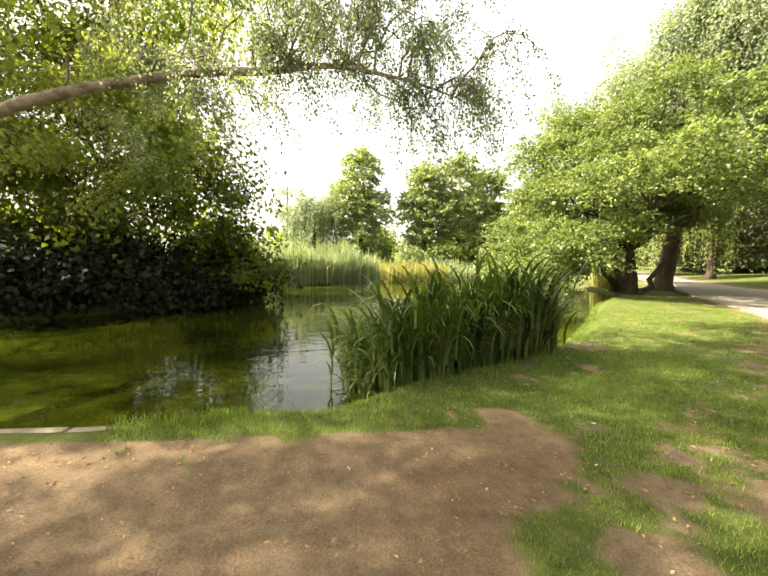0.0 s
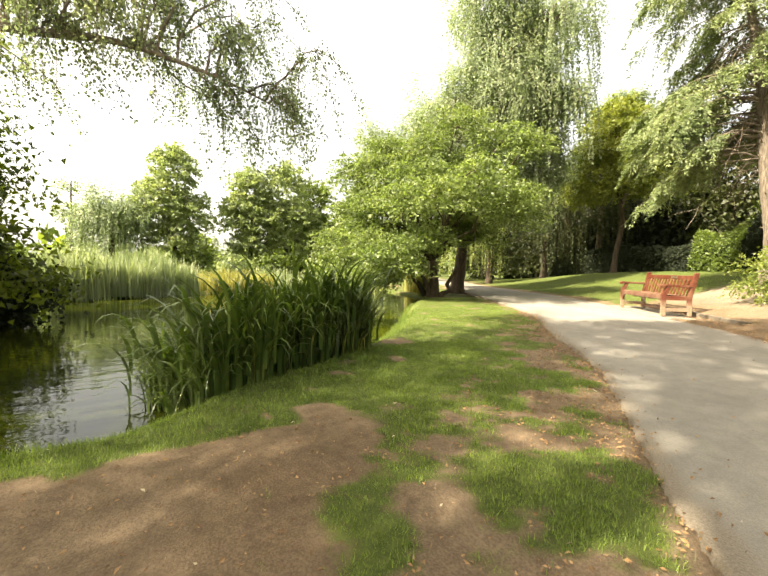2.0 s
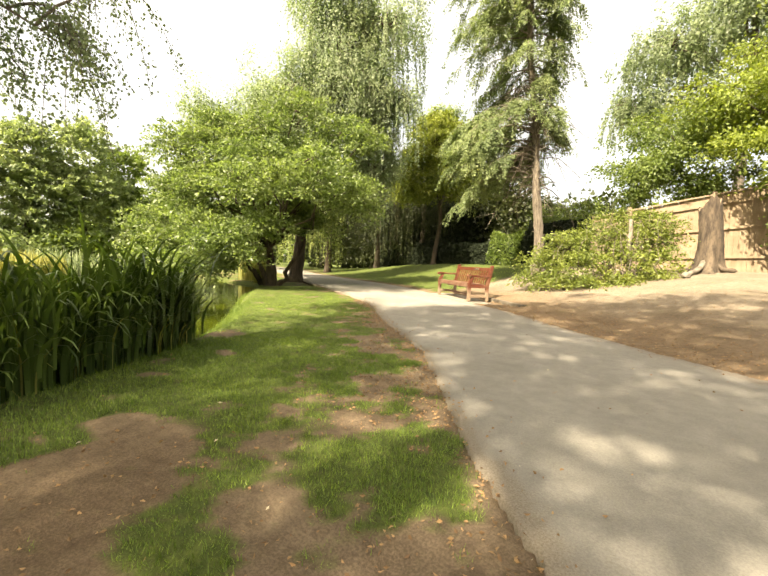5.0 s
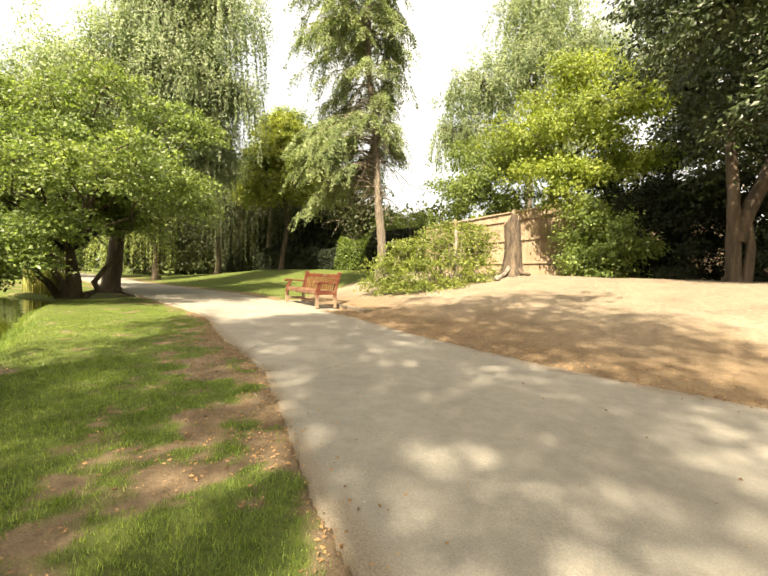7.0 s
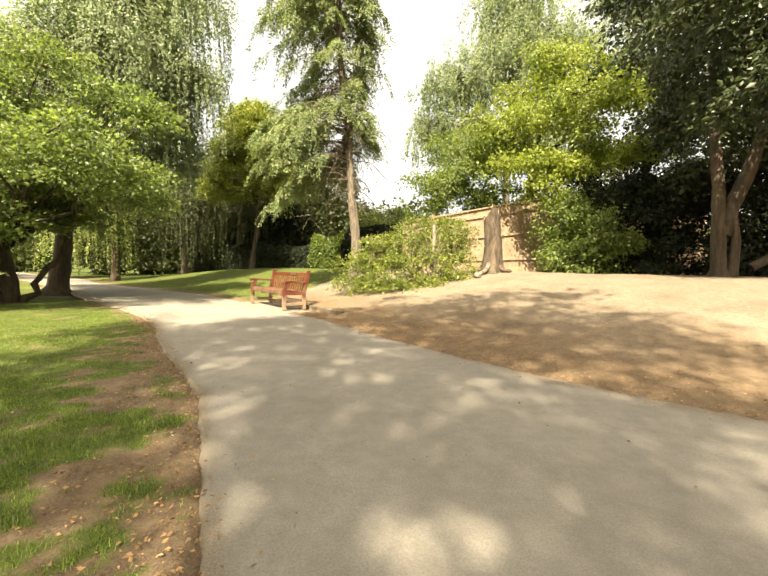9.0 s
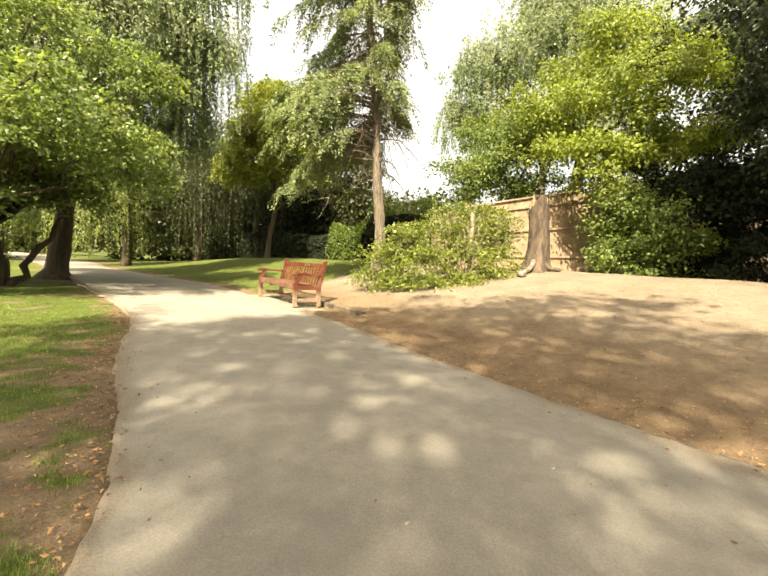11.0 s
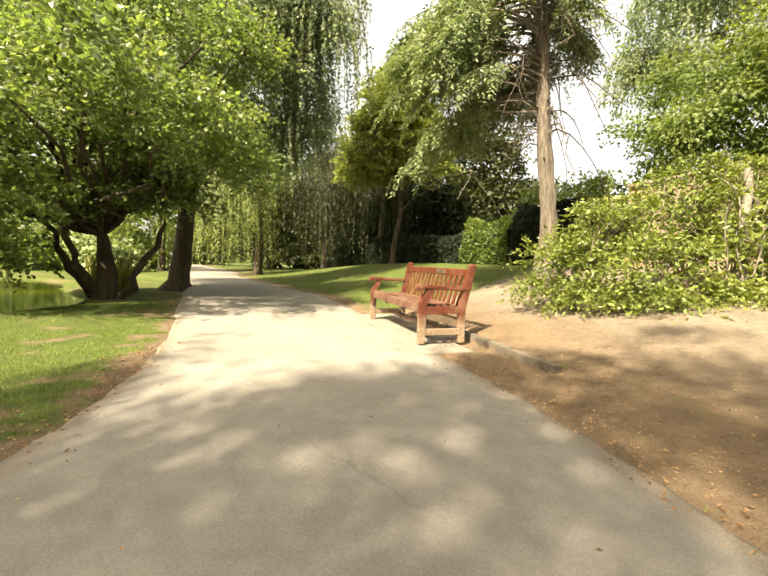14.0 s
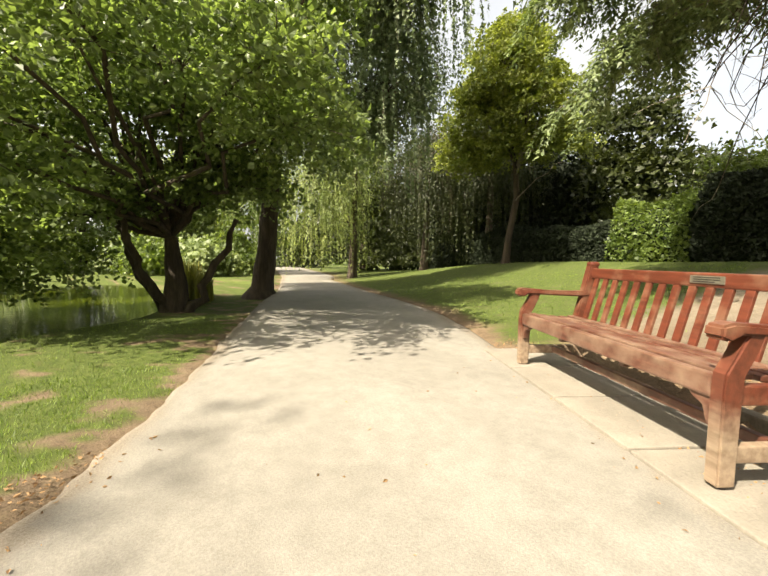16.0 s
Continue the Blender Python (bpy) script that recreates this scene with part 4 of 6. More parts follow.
weeping_tree("weeping_birch", a, "tall weeping tree with grey-green hanging foliage beside the path", [
    (-0.8, -1.2, 6.0, 1.5, 1.5, 1.1, 130, 1.3), (1.5, 0.6, 9.0, 1.6, 1.6, 1.7, 180, 1.6), (1.6, 1.2, 8.0, 1.7, 1.7, 1.6, 180, 2.2), (1.2, 0.6, 11.4, 1.5, 1.5, 1.3, 130, 1.7), (2.7, 2.2, 10.3, 1.4, 1.4, 1.4, 130, 2.6), (2.9, 2.4, 7.6, 1.2, 1.2, 1.0, 100, 2.6),
    (0.2, -0.6, 7.4, 1.2, 1.2, 1.0, 90, 1.4), (0.7, -0.6, 6.0, 1.7, 1.7, 1.1, 130, 1.4), (1.9, 2.5, 6.4, 1.1, 1.1, 1.1, 90, 2.4), (-2.3, -2.0, 6.0, 1.2, 1.2, 0.9, 80, 1.2), (1.2, 1.4, 5.0, 1.2, 1.2, 0.9, 80, 1.6), (-0.6, -0.6, 5.0, 1.4, 1.4, 0.9, 80, 1.3), (2.0, 2.2, 4.8, 1.0, 1.0, 0.9, 70, 2.0), (0.3, 0.6, 4.4, 1.3, 1.3, 0.8, 70, 1.6)],
    M["leaf_willow"], M["bark"], [(0, 0, 0, 0.3), (0.12, 0.1, 1.3, 0.22), (0.25, 0.25, 3.5, 0.19), (0.3, 0.3, 7.0, 0.14), (0.3, 0.3, 10.5, 0.06), (0.5, 0.4, 12.0, 0.02)], 0.084, 2.0, 12, 0.28, 0.034, roots=0.35, body=1.2)

# the conifer behind the bench
a = (-2.51, 11.16, ground_at(-2.51, 11.16) - 0.05)
def build_conifer(at):
    rng = np.random.default_rng(13)
    t = thing("conifer", at, "tall conifer with bare pale trunk and drooping sprays", "tree")
    tp = np.array([(0, 0, 0), (-0.02, 0, 1.0), (-0.12, 0, 2.6), (-0.35, 0, 4.6), (-0.6, 0, 7.0), (-0.8, 0, 9.5), (-0.9, 0, 13.5)])
    tr = [0.225, 0.125, 0.105, 0.09, 0.075, 0.055, 0.02]
    f = np.linspace(0, 6, 48)
    axis_ = np.stack([np.interp(f, np.arange(7), tp[:, k]) for k in range(3)], 1)
    tb = Tubes()
    sway = np.stack([np.sin(axis_[:, 2] * 1.7), np.sin(axis_[:, 2] * 1.3 + 1.0)], 1) * 0.035 * sstep(0.3, 1.5, axis_[:, 2])[:, None]
    axis_[:, :2] += sway
    tb.add(axis_, np.interp(f, np.arange(7), tr) * rng.uniform(0.93, 1.08, 48), 22, 0.12, rng)
    for k in range(26):                    # stubs of lost boughs
        z, an = rng.uniform(1.2, 5.5), rng.uniform(0, 2 * np.pi)
        p = np.array([np.interp(z, axis_[:, 2], axis_[:, j]) for j in range(3)])
        o = np.array([math.cos(an), math.sin(an), 0.25])
        tb.add(np.stack([p + o * d for d in (0.05, 0.11, 0.12 + 0.09 * rng.random())]), [0.035, 0.02, 0.01], 6)
    part("trunk", tb.mesh("trunk"), M["bark_pale"], t)
    tb, P, A, F = Tubes(), [], [], []
    for k in range(250):
        low = k < 34                       # long low boughs on the lawn side
        z = rng.uniform(2.9, 5.2) if low else rng.uniform(3.7, 13.2)
        s = np.array([np.interp(z, tp[:, 2], tp[:, 0]), 0, z])
        an = rng.normal(math.pi + 0.25, 0.42) if low else rng.uniform(0, 2 * np.pi)
        left = 0.5 - 0.5 * math.cos(an)
        L = rng.uniform(1.4, 2.6) if low else (0.75 + 1.0 * left + 0.35 * sstep(5, 7, z)) * (1 - 0.5 * sstep(9, 13.5, z)) * rng.uniform(0.65, 1.15)
        if not low and z < 4.4 and left < 0.5:
            continue
        if not low and math.sin(an) < -0.3 and z < 6.5:
            L = min(L, 1.0)
        m = 12
        u = np.linspace(0, 1, m)[:, None]
        o = np.array([[math.cos(an), math.sin(an), 0]])
        line = s + o * L * u + np.array([[0, 0, 1.0]]) * L * (0.34 * u - 0.62 * u ** 2) + np.cumsum(rng.standard_normal((m, 3)) * 0.028, 0)
        tb.add(line, np.linspace(0.022, 0.004, m), 5)
        # hanging fronds: a drooping rib with twiglets set out to both sides in one plane
        for q in range(int(14 * L) + 5):
            w = rng.uniform(0.3 if z > 5.4 else 0.45, 1.0) * (m - 1)
            p = np.array([np.interp(w, np.arange(m), line[:, j]) for j in range(3)])
            l2 = rng.uniform(0.28, 0.72)
            sd = unit(np.array([-o[0, 1], o[0, 0], 0]) * rng.uniform(-1, 1) + o[0] * rng.uniform(0.0, 0.9))
            cr = np.array([-sd[1], sd[0], 0.0])
            n = int(64 * l2) + 6
            v = np.sort(rng.uniform(0, 1, (n, 1)), 0)
            rib = p + sd * l2 * 0.62 * v + np.array([[0, 0, -1.0]]) * l2 * v ** 1.5 * 0.95
            hand = np.where(np.arange(n) % 2 == 0, 1.0, -1.0)[:, None]
            out = cr * hand * rng.uniform(0.5, 1.0, (n, 1)) + sd * 0.55 + np.array([[0, 0, -0.45]]) - np.array([[0, 0, 0.5]]) * v
            P.append(rib + out * 0.035 * rng.uniform(0, 1.6, (n, 1)) * (1.15 - v) + rng.standard_normal((n, 3)) * 0.008)
            A.append(out + rng.standard_normal((n, 3)) * 0.14)
            F.append(np.repeat(sd[None] * 0.75 + np.array([[0, 0, 0.65]]), n, 0))
    part("branchwork", tb.mesh("branchwork"), M["bark_grey"], t)
    part("foliage", leaves_mesh("foliage", np.concatenate(P), np.concatenate(A), 0.078, 0.15, rng, 0.2, np.concatenate(F), 0.4, True), M["leaf_conifer"], t)


build_conifer(a)
con = bpy.data.objects["conifer"]
rg = np.random.default_rng(5)
twigs = Tubes()
for k in range(60):
    tb = Tubes()
    z = rg.uniform(2.5, 6.0)
    an = rg.uniform(0, 2 * np.pi)
    L = rg.uniform(0.5, 1.5)
    s = np.array([-0.12 - 0.12 * (z - 2.6), 0, z])
    u = np.linspace(0, 1, 7)[:, None]
    line = s + np.array([[math.cos(an), math.sin(an), 0]]) * L * u + np.array([[0, 0, 1.0]]) * (0.45 * u - 1.5 * u ** 2 * rg.uniform(0.6, 1.2)) * L + np.cumsum(rg.standard_normal((7, 3)) * 0.035, 0)
    tb.add(line, np.linspace(0.015, 0.004, 7), 4)
    for q in range(9):
        e = line[rg.integers(1, 7)]
        twigs.add(curve_pts(e, e + rg.standard_normal(3) * 0.2 + np.array([0, 0, -0.16]), 0.02, rg, 4), np.linspace(0.005, 0.0015, 4), 3)
    part("dead_branch", tb.mesh("dead_branch"), M["bark"], con)
tagged(part("dead_twigwork", twigs.mesh("dead_twigwork"), M["bark_grey"], con), "tangle of fine dead twigs", kind="stuff")

# laurel by the stump
a = (-0.7, 10.35, ground_at(-0.7, 10.35) - 0.05)
leafy_tree("laurel_bush", a, "sunlit glossy yellow-green laurel bush", [
    (-1.35, -0.75, 0.4, 0.5, 0.5, 0.45, 58, 0), (-0.8, -0.4, 0.75, 0.65, 0.6, 0.6, 86, 0), (-0.1, 0.1, 1.0, 0.7, 0.65, 0.7, 108, 0), (0.7, 0.5, 1.1, 0.7, 0.65, 0.7, 108, 0), (1.2, 0.75, 1.0, 0.5, 0.45, 0.75, 72, 0),
    (-0.4, -0.75, 0.4, 0.7, 0.5, 0.4, 72, 0), (0.1, 0.2, 1.6, 0.4, 0.35, 0.3, 29, 0), (0.5, -0.2, 0.5, 0.7, 0.5, 0.45, 65, 0), (1.1, 0.3, 0.5, 0.5, 0.4, 0.45, 43, 0), (0.95, 0.6, 1.65, 0.35, 0.3, 0.25, 22, 0),
    (-1.5, -0.85, 0.05, 0.4, 0.35, 0.2, 32, 0), (-0.9, -0.95, 0.0, 0.5, 0.35, 0.22, 43, 0), (-0.25, -1.0, -0.02, 0.5, 0.35, 0.22, 43, 0), (0.45, -0.65, 0.06, 0.5, 0.35, 0.22, 43, 0), (1.05, -0.05, 0.12, 0.45, 0.35, 0.22, 36, 0)],
    M["leaf_gloss"], M["twig"], [(0, 0, 0, 0.06), (0, 0, 0.25, 0.05)], 0.07, 0.25, 0.40, 0.8, 0.0, 14, 3, category="bush", sprays=34)
rg = np.random.default_rng(61)
P, A = [], []
for k in range(46):
    u = rg.uniform(0, 1)
    foot = np.array([-1.2 + 2.4 * u, -0.75 + 1.3 * u + rg.normal(0, 0.3), -0.05])
    tip = foot + np.array([rg.normal(0, 0.25), rg.normal(-0.1, 0.25), rg.uniform(0.75, 1.25) + 0.75 * u])
    shoot = curve_pts(foot, tip, 0.0, rg, 9)
    tb = Tubes()
    tb.add(shoot, np.linspace(0.014, 0.004, 9), 5)
    part("shoot", tb.mesh("shoot"), M["bark_grey"], bpy.data.objects["laurel_bush"])
    w = rg.uniform(3.0, 8.0, 34)
    P.append(np.stack([np.interp(w, np.arange(9), shoot[:, j]) for j in range(3)], 1) + rg.standard_normal((34, 3)) * 0.02)
    A.append(rg.standard_normal((34, 3)) * np.array([0.8, 0.8, 0.3]) + np.array([[0, 0, 0.35]]))
part("shoot_foliage", leaves_mesh("shoot_foliage", np.concatenate(P), np.concatenate(A), 0.075, 0.25, rg), M["leaf_gloss"], bpy.data.objects["laurel_bush"])
tb = Tubes()
tb.add([(0.55, -0.1, 0.0), (0.5, -0.12, 0.8), (0.52, -0.16, 1.3), (0.5, -0.15, 1.55)], [0.06, 0.055, 0.05, 0.045], 9, 0.08, np.random.default_rng(6))
part("dead_stem", tb.mesh("dead_stem"), M["bark_grey"], bpy.data.objects["laurel_bush"], "pale dead upright stem")

# evergreen at the wood's edge
a = (5.75, 9.3, ground_at(5.75, 9.3) - 0.05)
lobes = [(-0.7, 0.2, 6.2, 1.3, 1.4, 1.3, 130, 32), (0.3, 0.0, 7.2, 1.8, 1.7, 1.5, 150, 32), (1.9, 0.2, 5.6, 1.7, 1.7, 1.5, 140, 32), (0.2, 0, 9.2, 1.7, 1.7, 1.5, 130, 32), (2.6, 1.4, 3.6, 1.5, 1.4, 1.2, 100, 32), (1.0, 2.0, 3.8, 1.5, 1.3, 0.9, 100, 32), (3.6, -0.4, 4.8, 1.6, 1.6, 1.6, 110, 32), (4.6, 0.4, 2.6, 1.5, 1.4, 1.2, 110, 32)]
for x in (-0.5, 0.7, 1.9, 3.1, 4.3):
    lobes += [(x + 0.3, -2.4, 2.7, 0.8, 0.6, 0.4, 45, 32), (x, -1.7, 2.9, 0.9, 0.8, 0.6, 70, 32), (x + 0.2, -1.5, 4.1, 1.0, 0.9, 0.8, 75, 32), (x, -1.0, 5.6, 1.1, 1.0, 0.9, 75, 32), (x + 0.2, -0.6, 7.4, 1.1, 1.1, 1.0, 70, 32), (x, 0.8, 4.6, 1.0, 1.0, 0.7, 55, 32)]
lobes += [(-1.5, -2.7, 4.2, 1.0, 0.9, 0.6, 70, 32), (-1.3, -1.4, 5.4, 1.0, 0.9, 0.7, 60, 32), (-0.3, -3.0, 3.4, 0.9, 0.8, 0.6, 60, 32), (0.9, -3.2, 3.6, 1.0, 0.9, 0.6, 70, 32), (2.2, -3.0, 3.6, 1.0, 0.9, 0.6, 70, 32), (1.4, -2.2, 4.6, 1.2, 1.0, 0.7, 70, 32)]
leafy_tree("dark_evergreen", a, "large dark evergreen tree with twin stems", lobes,
    M["leaf_holly"], M["bark"], [(0, 0, 0, 0.15), (-0.05, 0, 1.0, 0.13), (-0.1, 0, 1.9, 0.11), (-0.3, 0, 3.6, 0.08)], 0.125, 0.28, 0.26, 0.45, 0.1, 15, 0, roots=0.3)
tb = Tubes()
tb.add([(0.02, 0, 0.9), (0.16, 0.0, 1.5), (0.42, 0.0, 2.2), (0.8, 0.05, 3.6)], [0.16, 0.14, 0.12, 0.07], 10, 0.08, np.random.default_rng(3))
tb.add([(0.2, -0.05, 0.0), (0.24, -0.05, 0.8), (0.16, 0, 1.5)], [0.11, 0.085, 0.07], 8)
tb.add([(0.5, -0.1, 0.25), (1.2, -0.2, 0.75), (2.0, -0.2, 1.2)], [0.09, 0.08, 0.06], 8)
part("second_stem", tb.mesh("second_stem"), M["bark"], bpy.data.objects["dark_evergreen"])

a = (8.0, 12.8, ground_at(8.0, 12.8) - 0.05)
leafy_tree("dark_evergreen", a, "dark evergreen tree crowding the fence", [
    (-1.2, -0.3, 4.2, 1.2, 1.2, 1.1, 120, 25), (-0.6, -0.3, 5.8, 1.5, 1.4, 1.3, 150, 25), (1.0, -0.2, 5.0, 1.8, 1.6, 1.6, 150, 25), (0.4, 0.2, 7.6, 1.9, 1.8, 1.6, 150, 25), (-1.0, -1.3, 3.0, 1.2, 1.2, 0.8, 100, 25), (0.6, -1.3, 3.2, 1.5, 1.3, 0.9, 110, 25)],
    M["leaf_holly"], M["bark"], [(0, 0, 0, 0.2), (-0.05, 0, 1.2, 0.17), (-0.2, 0, 2.6, 0.14)], 0.15, 0.3, 0.26, 0.45, 0.1, 19, 0, single=True)

# shrubs under it, the canopy's shade put into their leaf colour
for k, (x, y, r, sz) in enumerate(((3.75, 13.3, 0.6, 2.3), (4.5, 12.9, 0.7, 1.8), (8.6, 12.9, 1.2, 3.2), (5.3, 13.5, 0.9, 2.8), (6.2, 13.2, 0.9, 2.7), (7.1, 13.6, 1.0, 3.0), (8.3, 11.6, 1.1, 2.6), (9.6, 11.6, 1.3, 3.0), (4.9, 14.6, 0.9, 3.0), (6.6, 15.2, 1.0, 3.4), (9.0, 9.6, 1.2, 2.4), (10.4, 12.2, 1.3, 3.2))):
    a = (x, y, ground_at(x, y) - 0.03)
    # near-black leaf fills the dark hollow, mid green marks the lit shrubs
    leafy_tree("shade_shrub", a, "shrub by the fence, light and shade put into its leaf colour", [(0, 0, 0.2, r * 1.1, 0.7, 0.25, 40, 25), (0, 0, sz * 0.28, r, 0.7, sz * 0.28, 70, 25), (0.1, 0, sz * 0.62, r, 0.7, sz * 0.3, 80, 25), (-0.1, 0.05, sz * 0.92, r * 0.7, 0.6, sz * 0.2, 40, 25)],
               M["leaf_deep_shade"] if k > 1 else M["leaf_mid"], M["twig"], [(0, 0, 0, 0.06), (0, 0, 0.3, 0.05)], 0.11, 0.34, 0.2, 0.8, 0.0, 20 + k, 0, "shrubs by the fence", "shrub", single=k > 3)

# trees behind the fence
a = (3.2, 17.0, 0.9)
leafy_tree("lime_tree", a, "bright yellow-green broadleaf tree behind the fence", rel(a, [
    (2.2, 15.6, 6.0, 1.3, 1.2, 1.0, 110, 34), (3.6, 15.2, 6.6, 1.5, 1.3, 1.2, 150, 34), (4.9, 14.6, 5.4, 1.2, 1.1, 1.0, 120, 34), (3.8, 16.2, 8.2, 1.8, 1.6, 1.3, 150, 34), (4.2, 14.2, 4.4, 0.9, 0.8, 0.7, 70, 34), (3.3, 14.0, 3.6, 0.5, 0.5, 0.5, 30, 40), (5.3, 14.2, 6.6, 1.0, 0.9, 0.8, 80, 34), (2.3, 13.7, 4.6, 0.6, 0.5, 0.3, 30, 34), (3.1, 13.6, 4.5, 0.6, 0.5, 0.35, 30, 34)]),
    M["leaf_yellow"], M["bark"], [(0, 0, 0, 0.25), (0, 0, 2.0, 0.22), (0.2, 0, 4.5, 0.18)], 0.125, 0.34, 0.3, 0.5, 0.3, 16, 2)
a = (8.2, 18.4, 0.9)
leafy_tree("dark_evergreen", a, "dark evergreen tree rising behind the fence", rel(a, [
    (6.2, 17.0, 5.0, 1.3, 1.2, 1.3, 120, 22), (7.8, 17.4, 6.4, 1.7, 1.5, 1.5, 140, 22), (6.4, 17.2, 8.0, 1.6, 1.5, 1.5, 140, 22), (8.6, 17.6, 9.4, 1.9, 1.7, 1.6, 140, 22), (7.0, 17.6, 11.0, 1.6, 1.5, 1.4, 110, 22), (9.8, 16.8, 6.6, 1.6, 1.5, 1.6, 110, 22), (9.4, 16.6, 4.2, 1.5, 1.3, 1.2, 110, 22)]),
    M["leaf_holly"], M["bark"], [(0, 0, 0, 0.2), (-0.05, 0, 2.0, 0.17), (-0.2, 0, 4.6, 0.12)], 0.19, 0.32, 0.28, 0.5, 0.1, 119, 0, single=True)
a = (1.2, 18.6, 0.9)
leafy_tree("hawthorn", a, "mid-green tree overhanging the fence", rel(a, [
    (0.6, 17.6, 4.7, 1.8, 1.4, 1.1, 170, 34), (-0.7, 17.4, 4.2, 1.3, 1.2, 0.9, 110, 34), (1.8, 17.6, 5.6, 1.6, 1.4, 1.3, 140, 34), (0.2, 18.0, 6.3, 1.3, 1.3, 1.0, 100, 34), (2.2, 17.4, 3.9, 1.2, 1.0, 0.7, 80, 34)]),
    M["leaf_mid"], M["bark"], [(0, 0, 0, 0.17), (0, 0, 2.0, 0.14), (0.0, 0, 3.0, 0.12)], 0.125, 0.34, 0.28, 0.5, 0.3, 17, 2)
a = (3.0, 24.0, 0.9)
weeping_tree("silver_birch", a, "tall pale weeping birch beyond the fence", rel(a, [
    (0.0, 22.6, 11.5, 2.0, 1.8, 1.8, 150, 2.6), (2.6, 23.2, 13.5, 2.2, 2.0, 2.2, 190, 2.8), (5.6, 23.6, 13.5, 2.2, 2.0, 2.0, 170, 2.8), (3.0, 23.5, 16.5, 2.0, 2.0, 1.8, 150, 2.8), (0.8, 22.6, 8.6, 1.8, 1.6, 1.4, 130, 2.4), (5.2, 23.0, 9.6, 2.2, 1.8, 1.6, 140, 2.4), (-1.6, 22.4, 9.0, 1.0, 1.0, 1.0, 60, 2.4)]),
    M["leaf_birch"], M["bark_pale"], [(0, 0, 0, 0.25), (0, 0, 4, 0.2), (0.1, 0, 9, 0.15), (0, 0, 15, 0.06)], 0.13, 2.0, 18, 0.28, 0.05, body=0.8)

# the bank over the pond, its shade put into dark leaf colours
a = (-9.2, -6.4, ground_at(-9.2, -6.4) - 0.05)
leafy_tree("bank_tree", a, "dense tree leaning over the pond, shade and backlight put into its leaves", rel(a, [
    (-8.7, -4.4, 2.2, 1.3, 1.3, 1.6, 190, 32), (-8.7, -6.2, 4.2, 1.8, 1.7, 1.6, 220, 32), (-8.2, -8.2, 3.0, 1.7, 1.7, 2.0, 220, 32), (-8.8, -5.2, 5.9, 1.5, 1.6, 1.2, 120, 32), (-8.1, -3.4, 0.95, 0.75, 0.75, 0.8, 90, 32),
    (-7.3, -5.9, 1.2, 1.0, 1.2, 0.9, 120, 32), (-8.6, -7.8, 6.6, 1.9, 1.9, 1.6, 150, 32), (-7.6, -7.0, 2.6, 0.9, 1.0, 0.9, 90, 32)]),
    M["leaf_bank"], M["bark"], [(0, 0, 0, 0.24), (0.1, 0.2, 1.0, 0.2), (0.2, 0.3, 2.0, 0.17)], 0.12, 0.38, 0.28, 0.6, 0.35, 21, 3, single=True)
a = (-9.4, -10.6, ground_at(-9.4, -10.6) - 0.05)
leafy_tree("bank_tree", a, "dense tree leaning over the pond, shade and backlight put into its leaves", rel(a, [
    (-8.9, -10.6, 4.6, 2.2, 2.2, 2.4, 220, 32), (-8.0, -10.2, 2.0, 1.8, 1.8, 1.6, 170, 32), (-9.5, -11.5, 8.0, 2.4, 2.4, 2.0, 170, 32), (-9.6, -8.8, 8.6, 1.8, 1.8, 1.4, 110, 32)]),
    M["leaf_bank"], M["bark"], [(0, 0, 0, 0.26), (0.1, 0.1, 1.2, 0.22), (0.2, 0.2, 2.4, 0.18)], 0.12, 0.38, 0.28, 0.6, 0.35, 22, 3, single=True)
# near-black leaves stand in for the dark hollow above the water
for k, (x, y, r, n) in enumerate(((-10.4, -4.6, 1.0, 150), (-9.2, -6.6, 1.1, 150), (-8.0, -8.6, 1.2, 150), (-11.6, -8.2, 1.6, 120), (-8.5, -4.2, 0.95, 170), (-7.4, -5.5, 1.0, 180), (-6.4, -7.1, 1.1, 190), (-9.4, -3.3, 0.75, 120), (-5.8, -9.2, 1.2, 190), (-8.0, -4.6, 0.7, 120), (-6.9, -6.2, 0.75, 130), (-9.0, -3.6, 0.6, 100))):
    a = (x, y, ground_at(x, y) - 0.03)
    leafy_tree("bank_shrub", a, "pond bank shrub, near-black to stand in for the shade", [(0, 0, 0.7 * r, r, r, 0.8 * r, n // 2, 26), (0, 0, 0.35 * r, r, r, 0.3 * r, n // 4, 24)], M["leaf_deep_shade"], M["twig"], [(0, 0, 0, 0.05), (0, 0, 0.25, 0.04)], 0.11, 0.4, 0.24, 0.8, 0.2, 30 + k, 0, "shrubs on the bank", "shrub")

# the overhanging tree near the pond's corner
a = (-0.6, -5.6, ground_at(-0.6, -5.6) - 0.05)
rg = np.random.default_rng(41)
